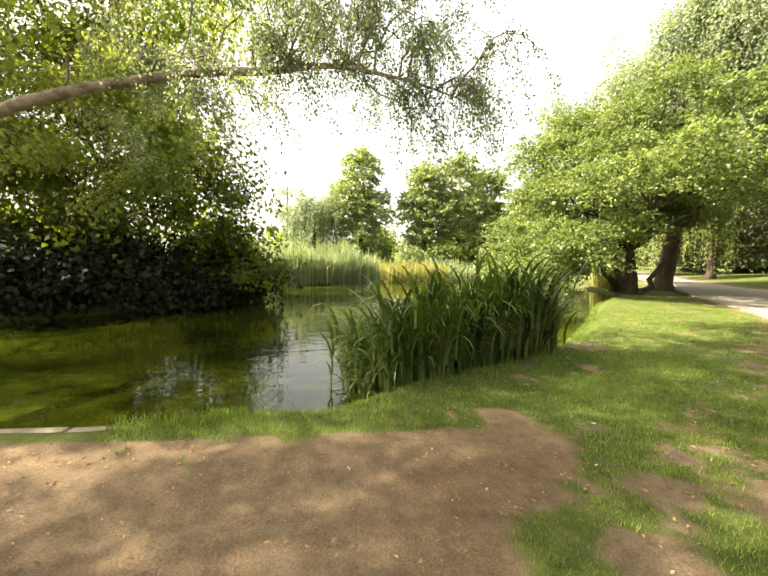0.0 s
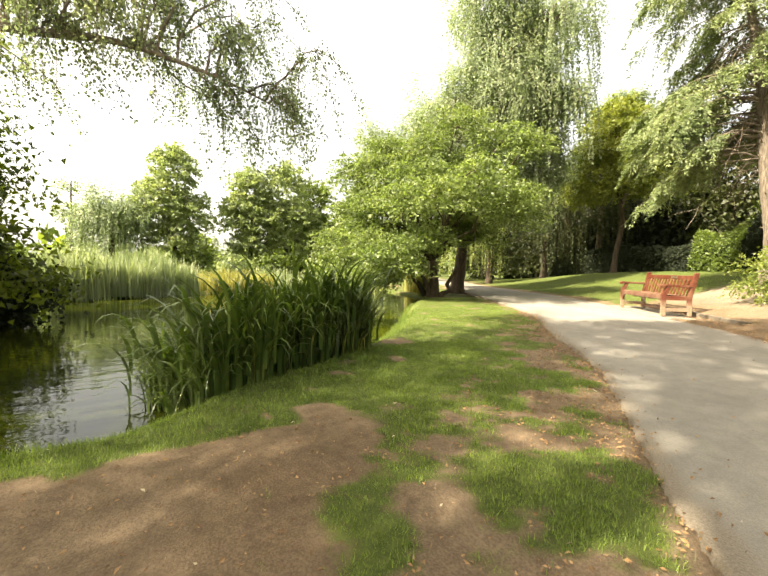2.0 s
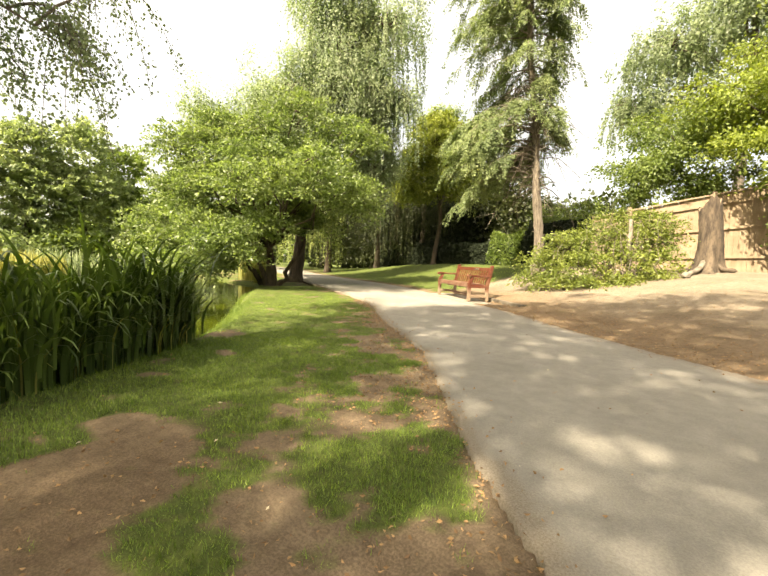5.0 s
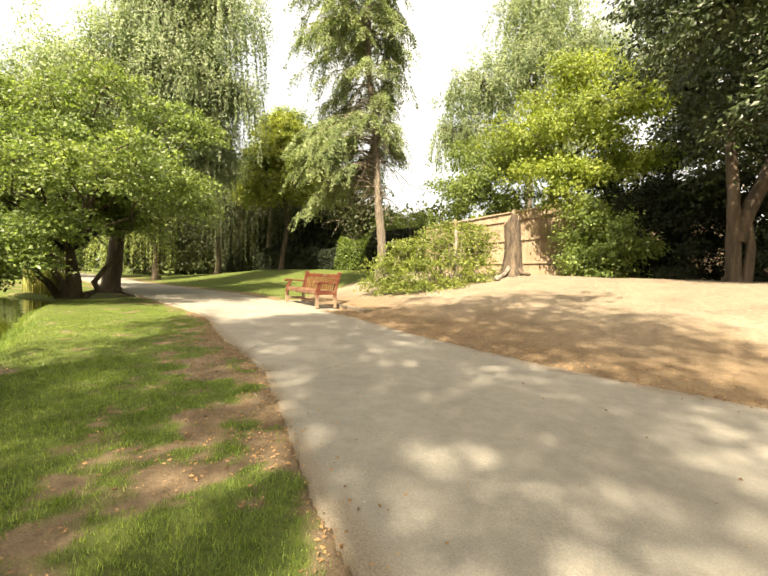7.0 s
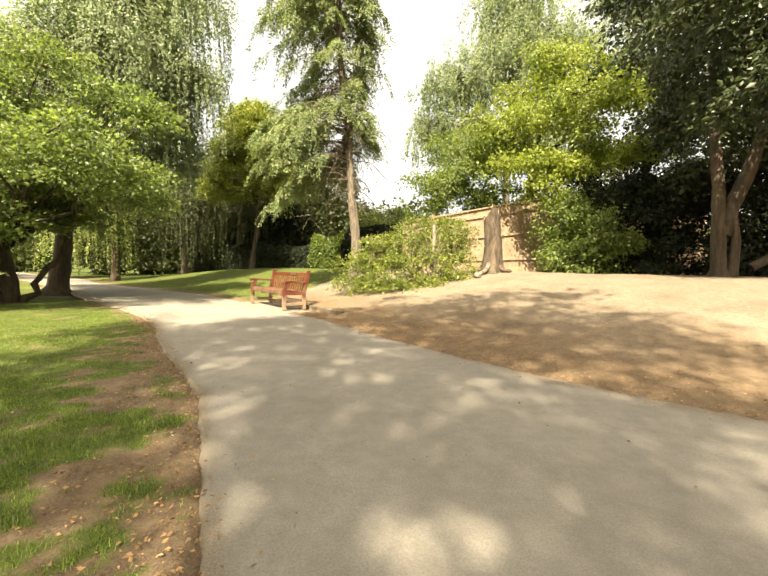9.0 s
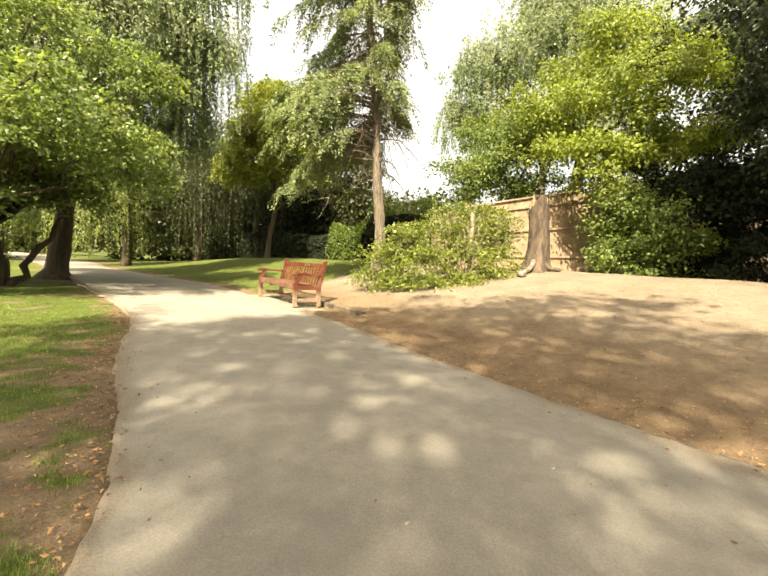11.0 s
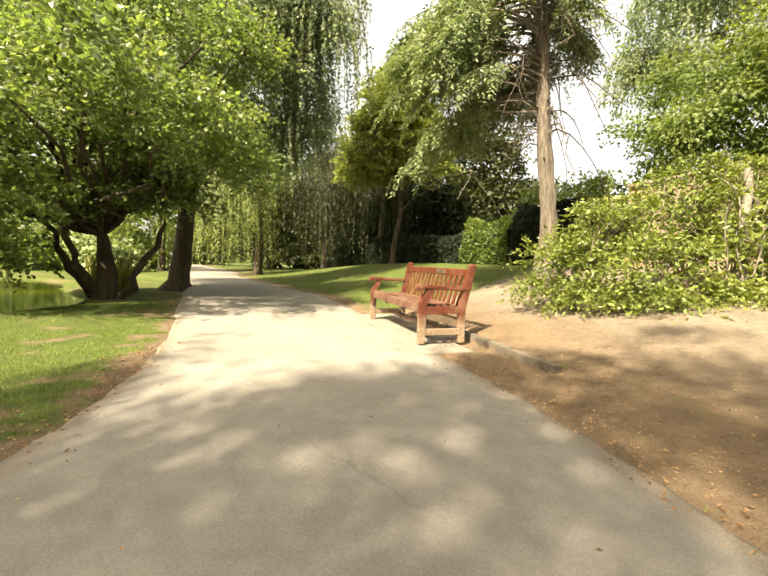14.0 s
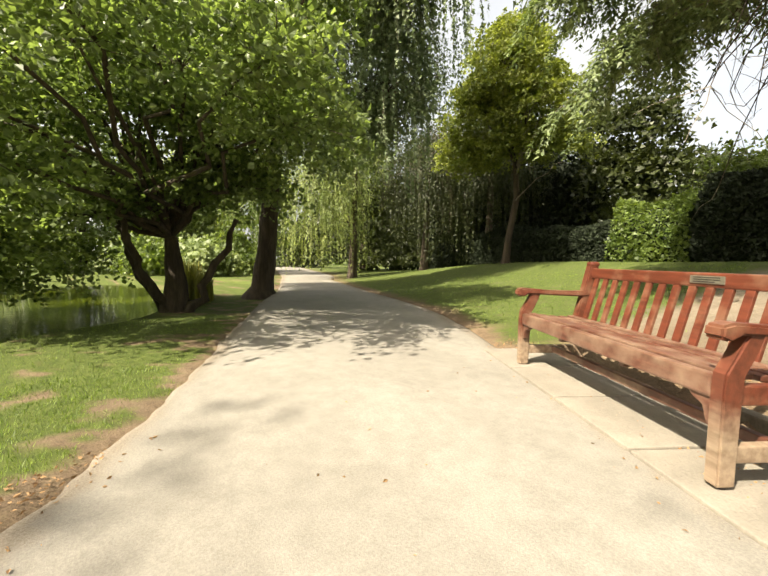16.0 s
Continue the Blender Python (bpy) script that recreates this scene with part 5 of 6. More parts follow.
lobes = [(-6.2, -3.7, 2.7, 0.6, 0.5, 0.5, 36, 50), (-6.5, -4.3, 1.9, 0.6, 0.6, 0.5, 36, 50), (-6.1, -4.7, 3.3, 0.8, 0.7, 0.5, 45, 50), (-6.0, -5.9, 2.5, 0.7, 0.7, 0.5, 30, 50), (-5.4, -6.2, 3.4, 0.7, 0.7, 0.5, 40, 50), (-3.2, -3.0, 6.0, 1.4, 1.3, 0.8, 50, 44), (-3.6, -1.4, 6.4, 1.2, 1.2, 0.7, 40, 44), (-2.4, -5.8, 5.6, 1.8, 1.7, 1.1, 55, 50), (1.6, -6.2, 6.2, 1.8, 1.8, 1.2, 28, 50), (-0.4, -7.4, 7.0, 2.2, 2.0, 1.4, 40, 50),
         (-5.0, -5.6, 4.3, 1.1, 1.1, 0.8, 45, 50), (-4.9, -3.9, 4.0, 1.0, 1.1, 0.7, 40, 50), (-4.6, -2.2, 4.3, 0.9, 1.0, 0.6, 30, 50), (-5.0, -8.4, 5.6, 1.6, 1.4, 1.1, 110, 50), (-6.4, -9.4, 6.4, 1.6, 1.4, 1.2, 110, 50), (-3.4, -9.0, 7.0, 1.6, 1.6, 1.2, 100, 50), (-4.0, -6.8, 6.4, 1.2, 1.2, 0.9, 70, 40), (-5.5, -7.1, 6.7, 1.2, 1.2, 0.9, 70, 40), (-6.8, -7.8, 6.4, 1.2, 1.2, 0.9, 70, 40), (-4.6, -10.2, 7.2, 1.3, 1.2, 1.0, 70, 40), (-3.0, -7.6, 6.7, 1.2, 1.2, 0.9, 60, 40)]
ov = leafy_tree("overhanging_tree", a, "loose-leaved tree with a long branch reaching over the pond", rel(a, lobes),
    M["leaf_bright"], M["bark_grey"], [(0, 0, 0, 0.3), (-0.1, 0.1, 1.4, 0.25), (-0.1, 0.3, 2.8, 0.2), (0.0, 0.2, 5.2, 0.16), (0.2, -0.4, 8.5, 0.13)], 0.085, 0.4, 0.27, 0.6, 0.5, 23, 3)
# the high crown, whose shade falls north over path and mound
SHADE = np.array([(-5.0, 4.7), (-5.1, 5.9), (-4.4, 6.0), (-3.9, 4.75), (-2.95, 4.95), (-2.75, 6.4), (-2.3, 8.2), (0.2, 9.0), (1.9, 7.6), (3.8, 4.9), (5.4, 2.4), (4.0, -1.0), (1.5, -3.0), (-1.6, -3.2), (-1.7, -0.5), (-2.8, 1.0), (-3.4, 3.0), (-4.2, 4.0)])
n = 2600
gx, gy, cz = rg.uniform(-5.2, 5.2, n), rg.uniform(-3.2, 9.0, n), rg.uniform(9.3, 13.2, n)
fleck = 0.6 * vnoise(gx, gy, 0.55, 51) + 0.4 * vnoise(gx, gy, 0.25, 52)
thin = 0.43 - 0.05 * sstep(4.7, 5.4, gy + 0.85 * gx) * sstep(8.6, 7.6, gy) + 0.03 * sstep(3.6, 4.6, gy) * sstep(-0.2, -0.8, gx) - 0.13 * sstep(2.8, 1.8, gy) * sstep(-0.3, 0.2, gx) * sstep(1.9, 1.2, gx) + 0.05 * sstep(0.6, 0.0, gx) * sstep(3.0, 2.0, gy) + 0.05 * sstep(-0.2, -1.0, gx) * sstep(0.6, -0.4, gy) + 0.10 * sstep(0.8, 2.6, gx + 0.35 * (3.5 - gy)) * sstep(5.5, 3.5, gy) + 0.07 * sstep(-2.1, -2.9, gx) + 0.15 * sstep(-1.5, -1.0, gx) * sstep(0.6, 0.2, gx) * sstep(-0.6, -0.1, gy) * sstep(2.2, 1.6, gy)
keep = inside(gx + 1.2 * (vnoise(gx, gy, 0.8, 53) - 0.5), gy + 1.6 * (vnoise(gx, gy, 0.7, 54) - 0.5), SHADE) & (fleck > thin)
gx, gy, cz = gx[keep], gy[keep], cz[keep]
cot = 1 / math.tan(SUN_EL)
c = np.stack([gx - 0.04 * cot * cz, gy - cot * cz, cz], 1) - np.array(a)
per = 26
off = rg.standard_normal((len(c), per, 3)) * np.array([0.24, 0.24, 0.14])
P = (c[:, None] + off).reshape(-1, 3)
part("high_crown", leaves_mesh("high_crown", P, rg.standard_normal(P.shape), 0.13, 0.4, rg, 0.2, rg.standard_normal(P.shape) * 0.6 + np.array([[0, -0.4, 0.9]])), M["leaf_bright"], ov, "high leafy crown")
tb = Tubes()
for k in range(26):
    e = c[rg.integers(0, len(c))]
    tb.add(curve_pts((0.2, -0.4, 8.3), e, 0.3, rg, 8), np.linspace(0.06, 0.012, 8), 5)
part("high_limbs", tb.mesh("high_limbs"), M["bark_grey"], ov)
BR = np.array([(-0.7, -5.5, 1.9), (-2.2, -5.2, 2.0), (-3.5, -4.6, 2.12), (-3.45, -3.8, 2.32), (-3.38, -3.14, 2.46), (-3.3, -2.3, 2.585), (-3.23, -1.62, 2.61), (-3.18, -1.17, 2.66), (-3.14, -0.75, 2.62), (-3.05, -0.3, 2.5), (-2.98, 0.1, 2.35)]) - np.array(a)
tb = Tubes()
tb.add(smooth_line(BR, 5), np.interp(np.linspace(0, 1, 51), [0, 0.25, 0.55, 0.75, 1], [0.09, 0.058, 0.04, 0.022, 0.006]), 8, 0.06, rg)
part("long_branch", tb.mesh("long_branch"), M["bark_grey"], ov, "long bare grey branch")
tb, P, A = Tubes(), [], []
for k in range(36):
    k0 = rg.uniform(3.2, 10.0)
    s0 = np.array([np.interp(k0, np.arange(len(BR)), BR[:, j]) for j in range(3)])
    up = rg.random() < 0.55
    dv = np.array([rg.uniform(-0.5, 0.5), rg.uniform(0.1, 0.7), rg.uniform(0.35, 1.0) if up else rg.uniform(-0.35, 0.1)]) * rg.uniform(0.6, 1.7)
    side = curve_pts(s0, s0 + dv, 0.1, rg, 9)
    t2 = Tubes()
    t2.add(side, np.linspace(0.012, 0.0035, 9), 5)
    part("side_branch", t2.mesh("side_branch"), M["bark_grey"], ov)
    for q in range(int(rg.integers(8, 16))):
        s1 = side[rg.integers(3, 9)]
        L = rg.uniform(0.2, 0.75)
        d = np.array([rg.uniform(-0.6, 0.6), rg.uniform(-0.2, 0.8), rg.uniform(-0.6, 0.35)])
        w = np.linspace(0, 1, 7)[:, None]
        line = s1 + d * L * w + np.array([[0, 0, -1.0]]) * 0.75 * L * w ** 2 + np.cumsum(rg.standard_normal((7, 3)) * 0.012, 0)
        tb.add(line, np.linspace(0.004, 0.0014, 7), 3)
        n = int(150 * L) + 6
        t_ = rg.uniform(0.1, 1.0, n) * 6
        P.append(np.stack([np.interp(t_, np.arange(7), line[:, j]) for j in range(3)], 1) + rg.standard_normal((n, 3)) * 0.035)
        A.append(rg.standard_normal((n, 3)) * 0.5 + np.array([[0, 0, -0.8]]))
part("twigwork", tb.mesh("twigwork"), M["twig"], ov)
part("loose_foliage", leaves_mesh("loose_foliage", np.concatenate(P), np.concatenate(A), 0.024, 0.42, rg), M["leaf_birch"], ov, "small sparse leaves")

# lawn trees beyond the bench
a = (-10.2, 18.76, ground_at(-10.2, 18.76) - 0.05)
leafy_tree("round_tree", a, "round-headed yellow-green tree with a leaning trunk on the lawn", [
    (0.3, -0.9, 6.4, 1.5, 1.4, 1.5, 300, 0), (-0.7, -0.9, 5.2, 1.3, 1.2, 1.2, 210, 0), (1.2, -0.5, 5.3, 1.3, 1.2, 1.2, 210, 0), (0.4, -0.6, 7.6, 0.9, 0.9, 0.6, 90, 0), (1.7, 0.0, 4.0, 1.1, 1.0, 0.8, 130, 0), (-1.3, -0.9, 3.9, 1.1, 1.0, 0.8, 140, 0), (0.3, -0.4, 4.0, 1.5, 1.2, 0.7, 150, 0)],
    M["leaf_gold"], M["bark"], [(0, 0, 0, 0.16), (0.1, 0.0, 1.0, 0.12), (0.3, 0.1, 2.4, 0.11), (0.2, 0.1, 3.6, 0.1)], 0.13, 0.42, 0.6, 0.5, 0.3, 24, 3, sprays=34, single=True)
tb = Tubes()
rg = np.random.default_rng(77)
for k in range(14):
    an, z = rg.uniform(-0.9, 0.9), rg.uniform(2.6, 5.2)
    e = np.array([0.2 + 2.2 * math.cos(an), -0.6 + 1.4 * math.sin(an), z + rg.uniform(-0.1, 0.5)])
    tb.add(curve_pts((0.25, 0.1, z - 0.4), e, 0.15, rg, 7), np.linspace(0.03, 0.006, 7), 4)
part("dead_limbs", tb.mesh("dead_limbs"), M["bark_grey"], bpy.data.objects["round_tree"], "bare grey lower limbs")
# lit and shaded willows: the light is put into two leaf colours
for k, (x, y, sc, lab, m, sh) in enumerate(((-16.2, 16.4, 0.98, "weeping willow curtain beside the path, in the lit leaf colour", "leaf_weeping", (-0.7, -0.9)), (-15.0, 19.8, 1.1, "weeping willow on the lawn, shade put into its leaf colour", "leaf_shaded", (0, 0)), (-12.6, 21.4, 1.1, "weeping willow on the lawn, shade put into its leaf colour", "leaf_shaded", (0, 0)), (-22.5, 15.2, 1.1, "weeping willow over the far path", "leaf_mid", (0, 0)))):
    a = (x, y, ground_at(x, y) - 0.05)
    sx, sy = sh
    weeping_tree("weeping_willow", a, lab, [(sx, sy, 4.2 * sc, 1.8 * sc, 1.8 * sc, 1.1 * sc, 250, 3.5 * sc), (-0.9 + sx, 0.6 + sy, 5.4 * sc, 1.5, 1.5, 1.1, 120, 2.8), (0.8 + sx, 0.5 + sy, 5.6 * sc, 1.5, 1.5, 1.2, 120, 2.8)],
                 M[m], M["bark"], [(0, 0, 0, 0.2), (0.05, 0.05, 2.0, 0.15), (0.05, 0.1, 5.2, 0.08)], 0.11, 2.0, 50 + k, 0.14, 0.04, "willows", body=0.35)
a = (-16.0, 28.5, 0.3)
weeping_tree("pale_poplar", a, "tall pale tree rising behind the lawn", [(0, 0, 9.5, 2.0, 2.0, 1.8, 150, 1.2), (0.6, 0, 12.0, 1.5, 1.5, 1.6, 110, 1.0), (-1.6, 0, 7.6, 1.8, 1.8, 1.4, 110, 1.2), (1.9, 0.3, 8.0, 1.7, 1.7, 1.4, 110, 1.2)],
             M["leaf_birch"], M["bark_pale"], [(0, 0, 0, 0.22), (0, 0, 6.0, 0.16), (0.1, 0, 12.0, 0.05)], 0.2, 2.0, 59, 0.3, 0.08, body=1.3)
# the dark wood closing the lawn, foliage to the ground; shade painted into the leaves
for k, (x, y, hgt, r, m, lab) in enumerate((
        (-19.0, 24.5, 8.0, 2.3, "leaf_shaded", "tree closing the lawn, shade put into its dark leaves"), (-15.4, 24.6, 7.6, 2.2, "leaf_deep_shade", "tree closing the lawn, shade put into its dark leaves"), (-12.4, 24.8, 7.4, 2.0, "leaf_deep_shade", "tree closing the lawn, shade put into its dark leaves"),
        (-9.6, 23.8, 7.8, 2.1, "leaf_deep_shade", "dark drooping evergreen behind the lawn"), (-7.0, 22.6, 7.2, 1.7, "leaf_shaded", "dark drooping evergreen behind the lawn"), (-26.0, 26.0, 9.5, 3.0, "leaf_mid", "green tree beside the far path"), (-22.6, 22.4, 8.6, 2.4, "leaf_shaded", "dark tree beside the far path"))):
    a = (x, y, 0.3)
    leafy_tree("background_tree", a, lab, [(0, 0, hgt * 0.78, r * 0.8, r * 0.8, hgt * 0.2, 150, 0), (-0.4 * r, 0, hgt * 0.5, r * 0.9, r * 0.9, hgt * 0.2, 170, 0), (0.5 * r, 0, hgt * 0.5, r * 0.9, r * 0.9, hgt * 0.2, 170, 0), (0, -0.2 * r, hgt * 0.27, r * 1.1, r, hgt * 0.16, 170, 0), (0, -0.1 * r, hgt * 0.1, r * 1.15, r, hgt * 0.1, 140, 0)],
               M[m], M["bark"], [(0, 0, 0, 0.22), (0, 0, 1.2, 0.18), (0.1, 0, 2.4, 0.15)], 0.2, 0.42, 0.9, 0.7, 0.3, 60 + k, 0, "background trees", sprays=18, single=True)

# far bank
for k, (x, y, hgt, r, m, lab) in enumerate((
        (-31.0, 0.4, 9.6, 1.9, "leaf_far", "tall bright tree across the pond"), (-31.0, 5.6, 8.6, 1.8, "leaf_far", "rounded tree across the pond"), (-31.5, 8.6, 9.6, 2.2, "leaf_far", "rounded tree across the pond"), (-34.0, 12.0, 9.0, 2.4, "leaf_mid", "tree across the pond"), (-27, 13.5, 7.5, 2.0, "leaf_far", "bushy tree at the pond's far end"))):
    leafy_tree("far_tree", (x, y, 0.1), lab, [(0, 0, hgt * 0.78, r * 0.8, r * 0.8, hgt * 0.2, 255, 0), (0, -0.4 * r, hgt * 0.52, r, r, hgt * 0.2, 272, 0), (0, 0.4 * r, hgt * 0.46, r, r, hgt * 0.2, 255, 0), (0, 0, hgt * 0.26, r * 1.0, r * 1.0, hgt * 0.18, 221, 0)],
               M[m], M["bark"], [(0, 0, 0, 0.2), (0, 0, 1.2, 0.17), (0, 0, 2.4, 0.15)], 0.22, 0.4, 0.5, 0.7, 0.3, 80 + k, 0, "far trees", sprays=17, single=True)
for k, (x, y, r) in enumerate(((-30, -8.5, 1.5), (-29.5, -5.8, 1.2), (-29, -1.2, 1.1), (-30, 1.8, 1.3), (-28.5, 3.9, 1.0), (-30, 6.5, 1.5), (-30.5, 9.6, 1.8), (-29, 11.6, 1.6), (-26.5, 10.4, 1.1), (-24, 14.2, 1.3), (-33, -11, 2.2), (-36, 3.0, 2.4), (-36, 6.8, 2.2), (-37, -3.2, 2.2), (-36, 10.5, 2.6), (-30, 15.8, 2.4), (-21.5, 12.0, 0.9))):
    leafy_tree("far_shrub", (x, y, 0.0), "rounded shrub across the pond", [(0, 0, 0.75 * r, r, r * 1.2, 0.75 * r, 80, 20), (0.2, 0.6 * r, 0.45 * r, 0.8 * r, r, 0.5 * r, 45, 20)], M[("leaf_mid", "leaf_far", "leaf_mid")[k % 3]], M["twig"], [(0, 0, 0, 0.06), (0, 0, 0.3, 0.05)], 0.24, 0.38, 0.3, 0.8, 0.1, 300 + k, 0, "far shrubs", "shrub", single=True)
part("far_wall", one_box((-31.8, 3.9, -0.1), (-31.5, 5.6, 1.3), 0.02), M["brick_red"])
tagged(bpy.data.objects["far_wall"], "low red-brown wall glimpsed across the pond", "wall", kind="structure")
weeping_tree("weeping_willow", (-30.5, -3.3, 0.1), "pale weeping willow across the pond", [(0, 0, 4.3, 1.9, 2.2, 1.1, 260, 2.8), (0, 1.2, 3.8, 1.2, 1.2, 0.9, 90, 2.4)], M["leaf_willow"], M["bark"], [(0, 0, 0, 0.2), (0, 0, 2.0, 0.15), (0, 0, 4.6, 0.08)], 0.17, 2.0, 90, 0.2, 0.06, "willows")
leafy_tree("bare_topped_tree", (-32, -5.6, 0.1), "thin half-bare tree across the pond", [(0, 0, 3.0, 1.0, 1.1, 1.6, 60, 26), (0, 0, 5.2, 0.5, 0.6, 1.2, 16, 20)], M["leaf_birch"], M["bark"], [(0, 0, 0, 0.12), (0, 0, 3.5, 0.08), (0, 0.1, 6.4, 0.03)], 0.16, 0.36, 0.3, 0.8, 0.3, 91, 1, "far trees")

# ---------------------------------------------------------------- hedges


def hedge(name, p, q, hgt, depth, mat, label, n, seed):
    """A clipped hedge: solid core painted near-black as inner shade, leaves over its faces."""
    rng = np.random.default_rng(seed)
    p, q = np.array(p, float), np.array(q, float)
    d = q - p
    L = np.linalg.norm(d)
    d /= L
    s = np.array([-d[1], d[0]])
    t = thing(name, (p[0], p[1], 0), label, "hedge")
    base = ground_at(*p)
    bm = bmesh.new()
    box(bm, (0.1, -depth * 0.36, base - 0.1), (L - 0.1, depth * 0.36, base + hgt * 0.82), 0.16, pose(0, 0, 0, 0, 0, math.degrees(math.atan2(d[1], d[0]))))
    part("core", bm, M["leaf_deep_shade"], t)
    u, w, z = rng.uniform(0, L, n), rng.uniform(-1, 1, n), rng.uniform(0, 1, n)
    face = rng.random(n)
    w = np.where(face < 0.62, np.sign(w) * (1 - 0.12 * rng.random(n)), w)
    z = np.where(face >= 0.62, 1 - 0.06 * rng.random(n), z)
    bulge = (1 + 0.34 * (vnoise(u, z * hgt, 0.5, seed) - 0.5)) * (1 - 0.28 * sstep(0.7, 1.0, z))
    xy = d[None] * u[:, None] + s[None] * (w * depth * 0.5 * bulge)[:, None]
    P = np.stack([xy[:, 0], xy[:, 1], base - 0.05 + z * hgt * (1 + 0.22 * (vnoise(u, w, 0.8, seed + 1) - 0.5) - 0.12 * w ** 2)], 1)
    A = np.stack([s[0] * w, s[1] * w, 0.4 + 0 * w], 1) + rng.standard_normal((n, 3)) * 0.7
    part("foliage", leaves_mesh("foliage", P, A, 0.085, 0.4, rng, 0.25, A, 0.6, True), mat, t)
    return t


# shade is painted into the near-black runs, sunlight into the green section
hedge("hedge", (-19.5, 25.2), (-9.7, 19.6), 2.0, 1.0, M["leaf_deep_shade"], "clipped evergreen hedge behind the willows, darkened to hold its shade", 26000, 4)
hedge("hedge", (-9.6, 19.4), (-5.9, 17.1), 1.15, 1.0, M["leaf_deep_shade"], "clipped evergreen hedge behind the lawn, darkened to hold its shade", 24000, 1)
hedge("hedge", (-5.9, 17.1), (-4.2, 16.3), 1.5, 1.2, M["leaf_mid"], "green hedge section behind the lawn, in a lit leaf colour", 7000, 2)
hedge("hedge", (-4.2, 16.3), (-1.0, 15.3), 1.75, 1.1, M["leaf_deep_shade"], "clipped evergreen hedge behind the lawn, darkened to hold its shade", 21000, 3)
leafy_tree("loose_shrub", (-3.9, 17.6, 0.6), "loose shrub standing over the hedge", [(0, 0, 1.8, 0.9, 0.8, 0.9, 60, 30), (1.6, 0.4, 2.3, 0.9, 0.8, 1.0, 60, 30)], M["leaf_mid"], M["twig"], [(0, 0, 0, 0.05), (0, 0, 0.4, 0.04)], 0.11, 0.36, 0.26, 0.8, 0.1, 95, 1, "", "shrub")

# ---------------------------------------------------------------- stump and fence


def build_stump():
    x, y = 1.34, 11.4
    t = thing("tree_stump", (x, y, ground_at(x, y) - 0.06), "tall broken-off tree stump with a root running downhill", "stump")
    rng = np.random.default_rng(7)
    # flared, fluted trunk whose top breaks off unevenly
    rows, sides = 22, 28
    bm = bmesh.new()
    an = np.linspace(0, 2 * np.pi, sides, endpoint=False)
    flute = 0.10 * np.sin(3 * an + 0.6) + 0.06 * np.sin(5 * an + 2.0) + 0.05 * np.sin(8 * an)
    crest = 1.72 + 0.14 * np.sin(an + 2.2) + 0.07 * np.sin(3 * an) + 0.05 * rng.standard_normal(sides)
    ring = []
    for i in range(rows):
        u = i / (rows - 1)
        r = (0.255 + 0.20 * np.exp(-u * 9) - 0.04 * u) * (1 + flute * (0.35 + 1.6 * np.exp(-u * 5))) * (1 + 0.02 * rng.standard_normal(sides))
        ring.append([bm.verts.new((math.cos(q) * k + 0.04 * math.sin(u * 4), math.sin(q) * k, h * u)) for q, k, h in zip(an, r, crest)])
    for i in range(rows - 1):
        for j in range(sides):
            bm.faces.new((ring[i][j], ring[i][(j + 1) % sides], ring[i + 1][(j + 1) % sides], ring[i + 1][j]))
    for f in bm.faces:
        f.smooth = True
    part("trunk", bm, M["bark_stump"], t)
    bm = bmesh.new()
    mid = bm.verts.new((0.02, 0.0, 1.5))
    rim = [bm.verts.new((math.cos(q) * 0.205 + 0.04 * math.sin(4), math.sin(q) * 0.205, h - 0.03)) for q, h in zip(an, crest)]
    for j in range(sides):
        bm.faces.new((rim[j], rim[(j + 1) % sides], mid))
    part("broken_top", bm, M["fence"], t, "pale splintered top")
    for k, (dx, dy, L, r) in enumerate(((-0.34, -0.92, 1.15, 0.07), (0.7, -0.5, 0.6, 0.06), (-0.9, -0.1, 0.5, 0.06))):
        tb = Tubes()
        n = 12
        u = np.linspace(0, 1, n)
        px, py = dx * L * u + 0.14 * dx + 0.03 * np.sin(u * 7), dy * L * u + 0.14 * dy
        zz = np.array([ground_at(x + a_, y + b_) for a_, b_ in zip(px, py)]) - t.location.z
        top = np.interp(u, [0, 0.2, 0.45, 1], [0.34, 0.17, 0.08, 0.04])
        knob = 1.45 if k == 0 else 0.9
        tb.add(np.stack([px, py, zz + top], 1), np.interp(u, [0, 0.4, 0.75, 0.9, 0.97, 1], [r * 0.95, r * 0.75, r * 0.8, r * knob, r * knob * 0.8, r * 0.15]), 10, 0.06, rng)
        part("root", tb.mesh("root"), M["bark_grey"] if k == 0 else M["bark_stump"], t, "barkless pale root with a rounded end" if k == 0 else "")
    return t


build_stump()


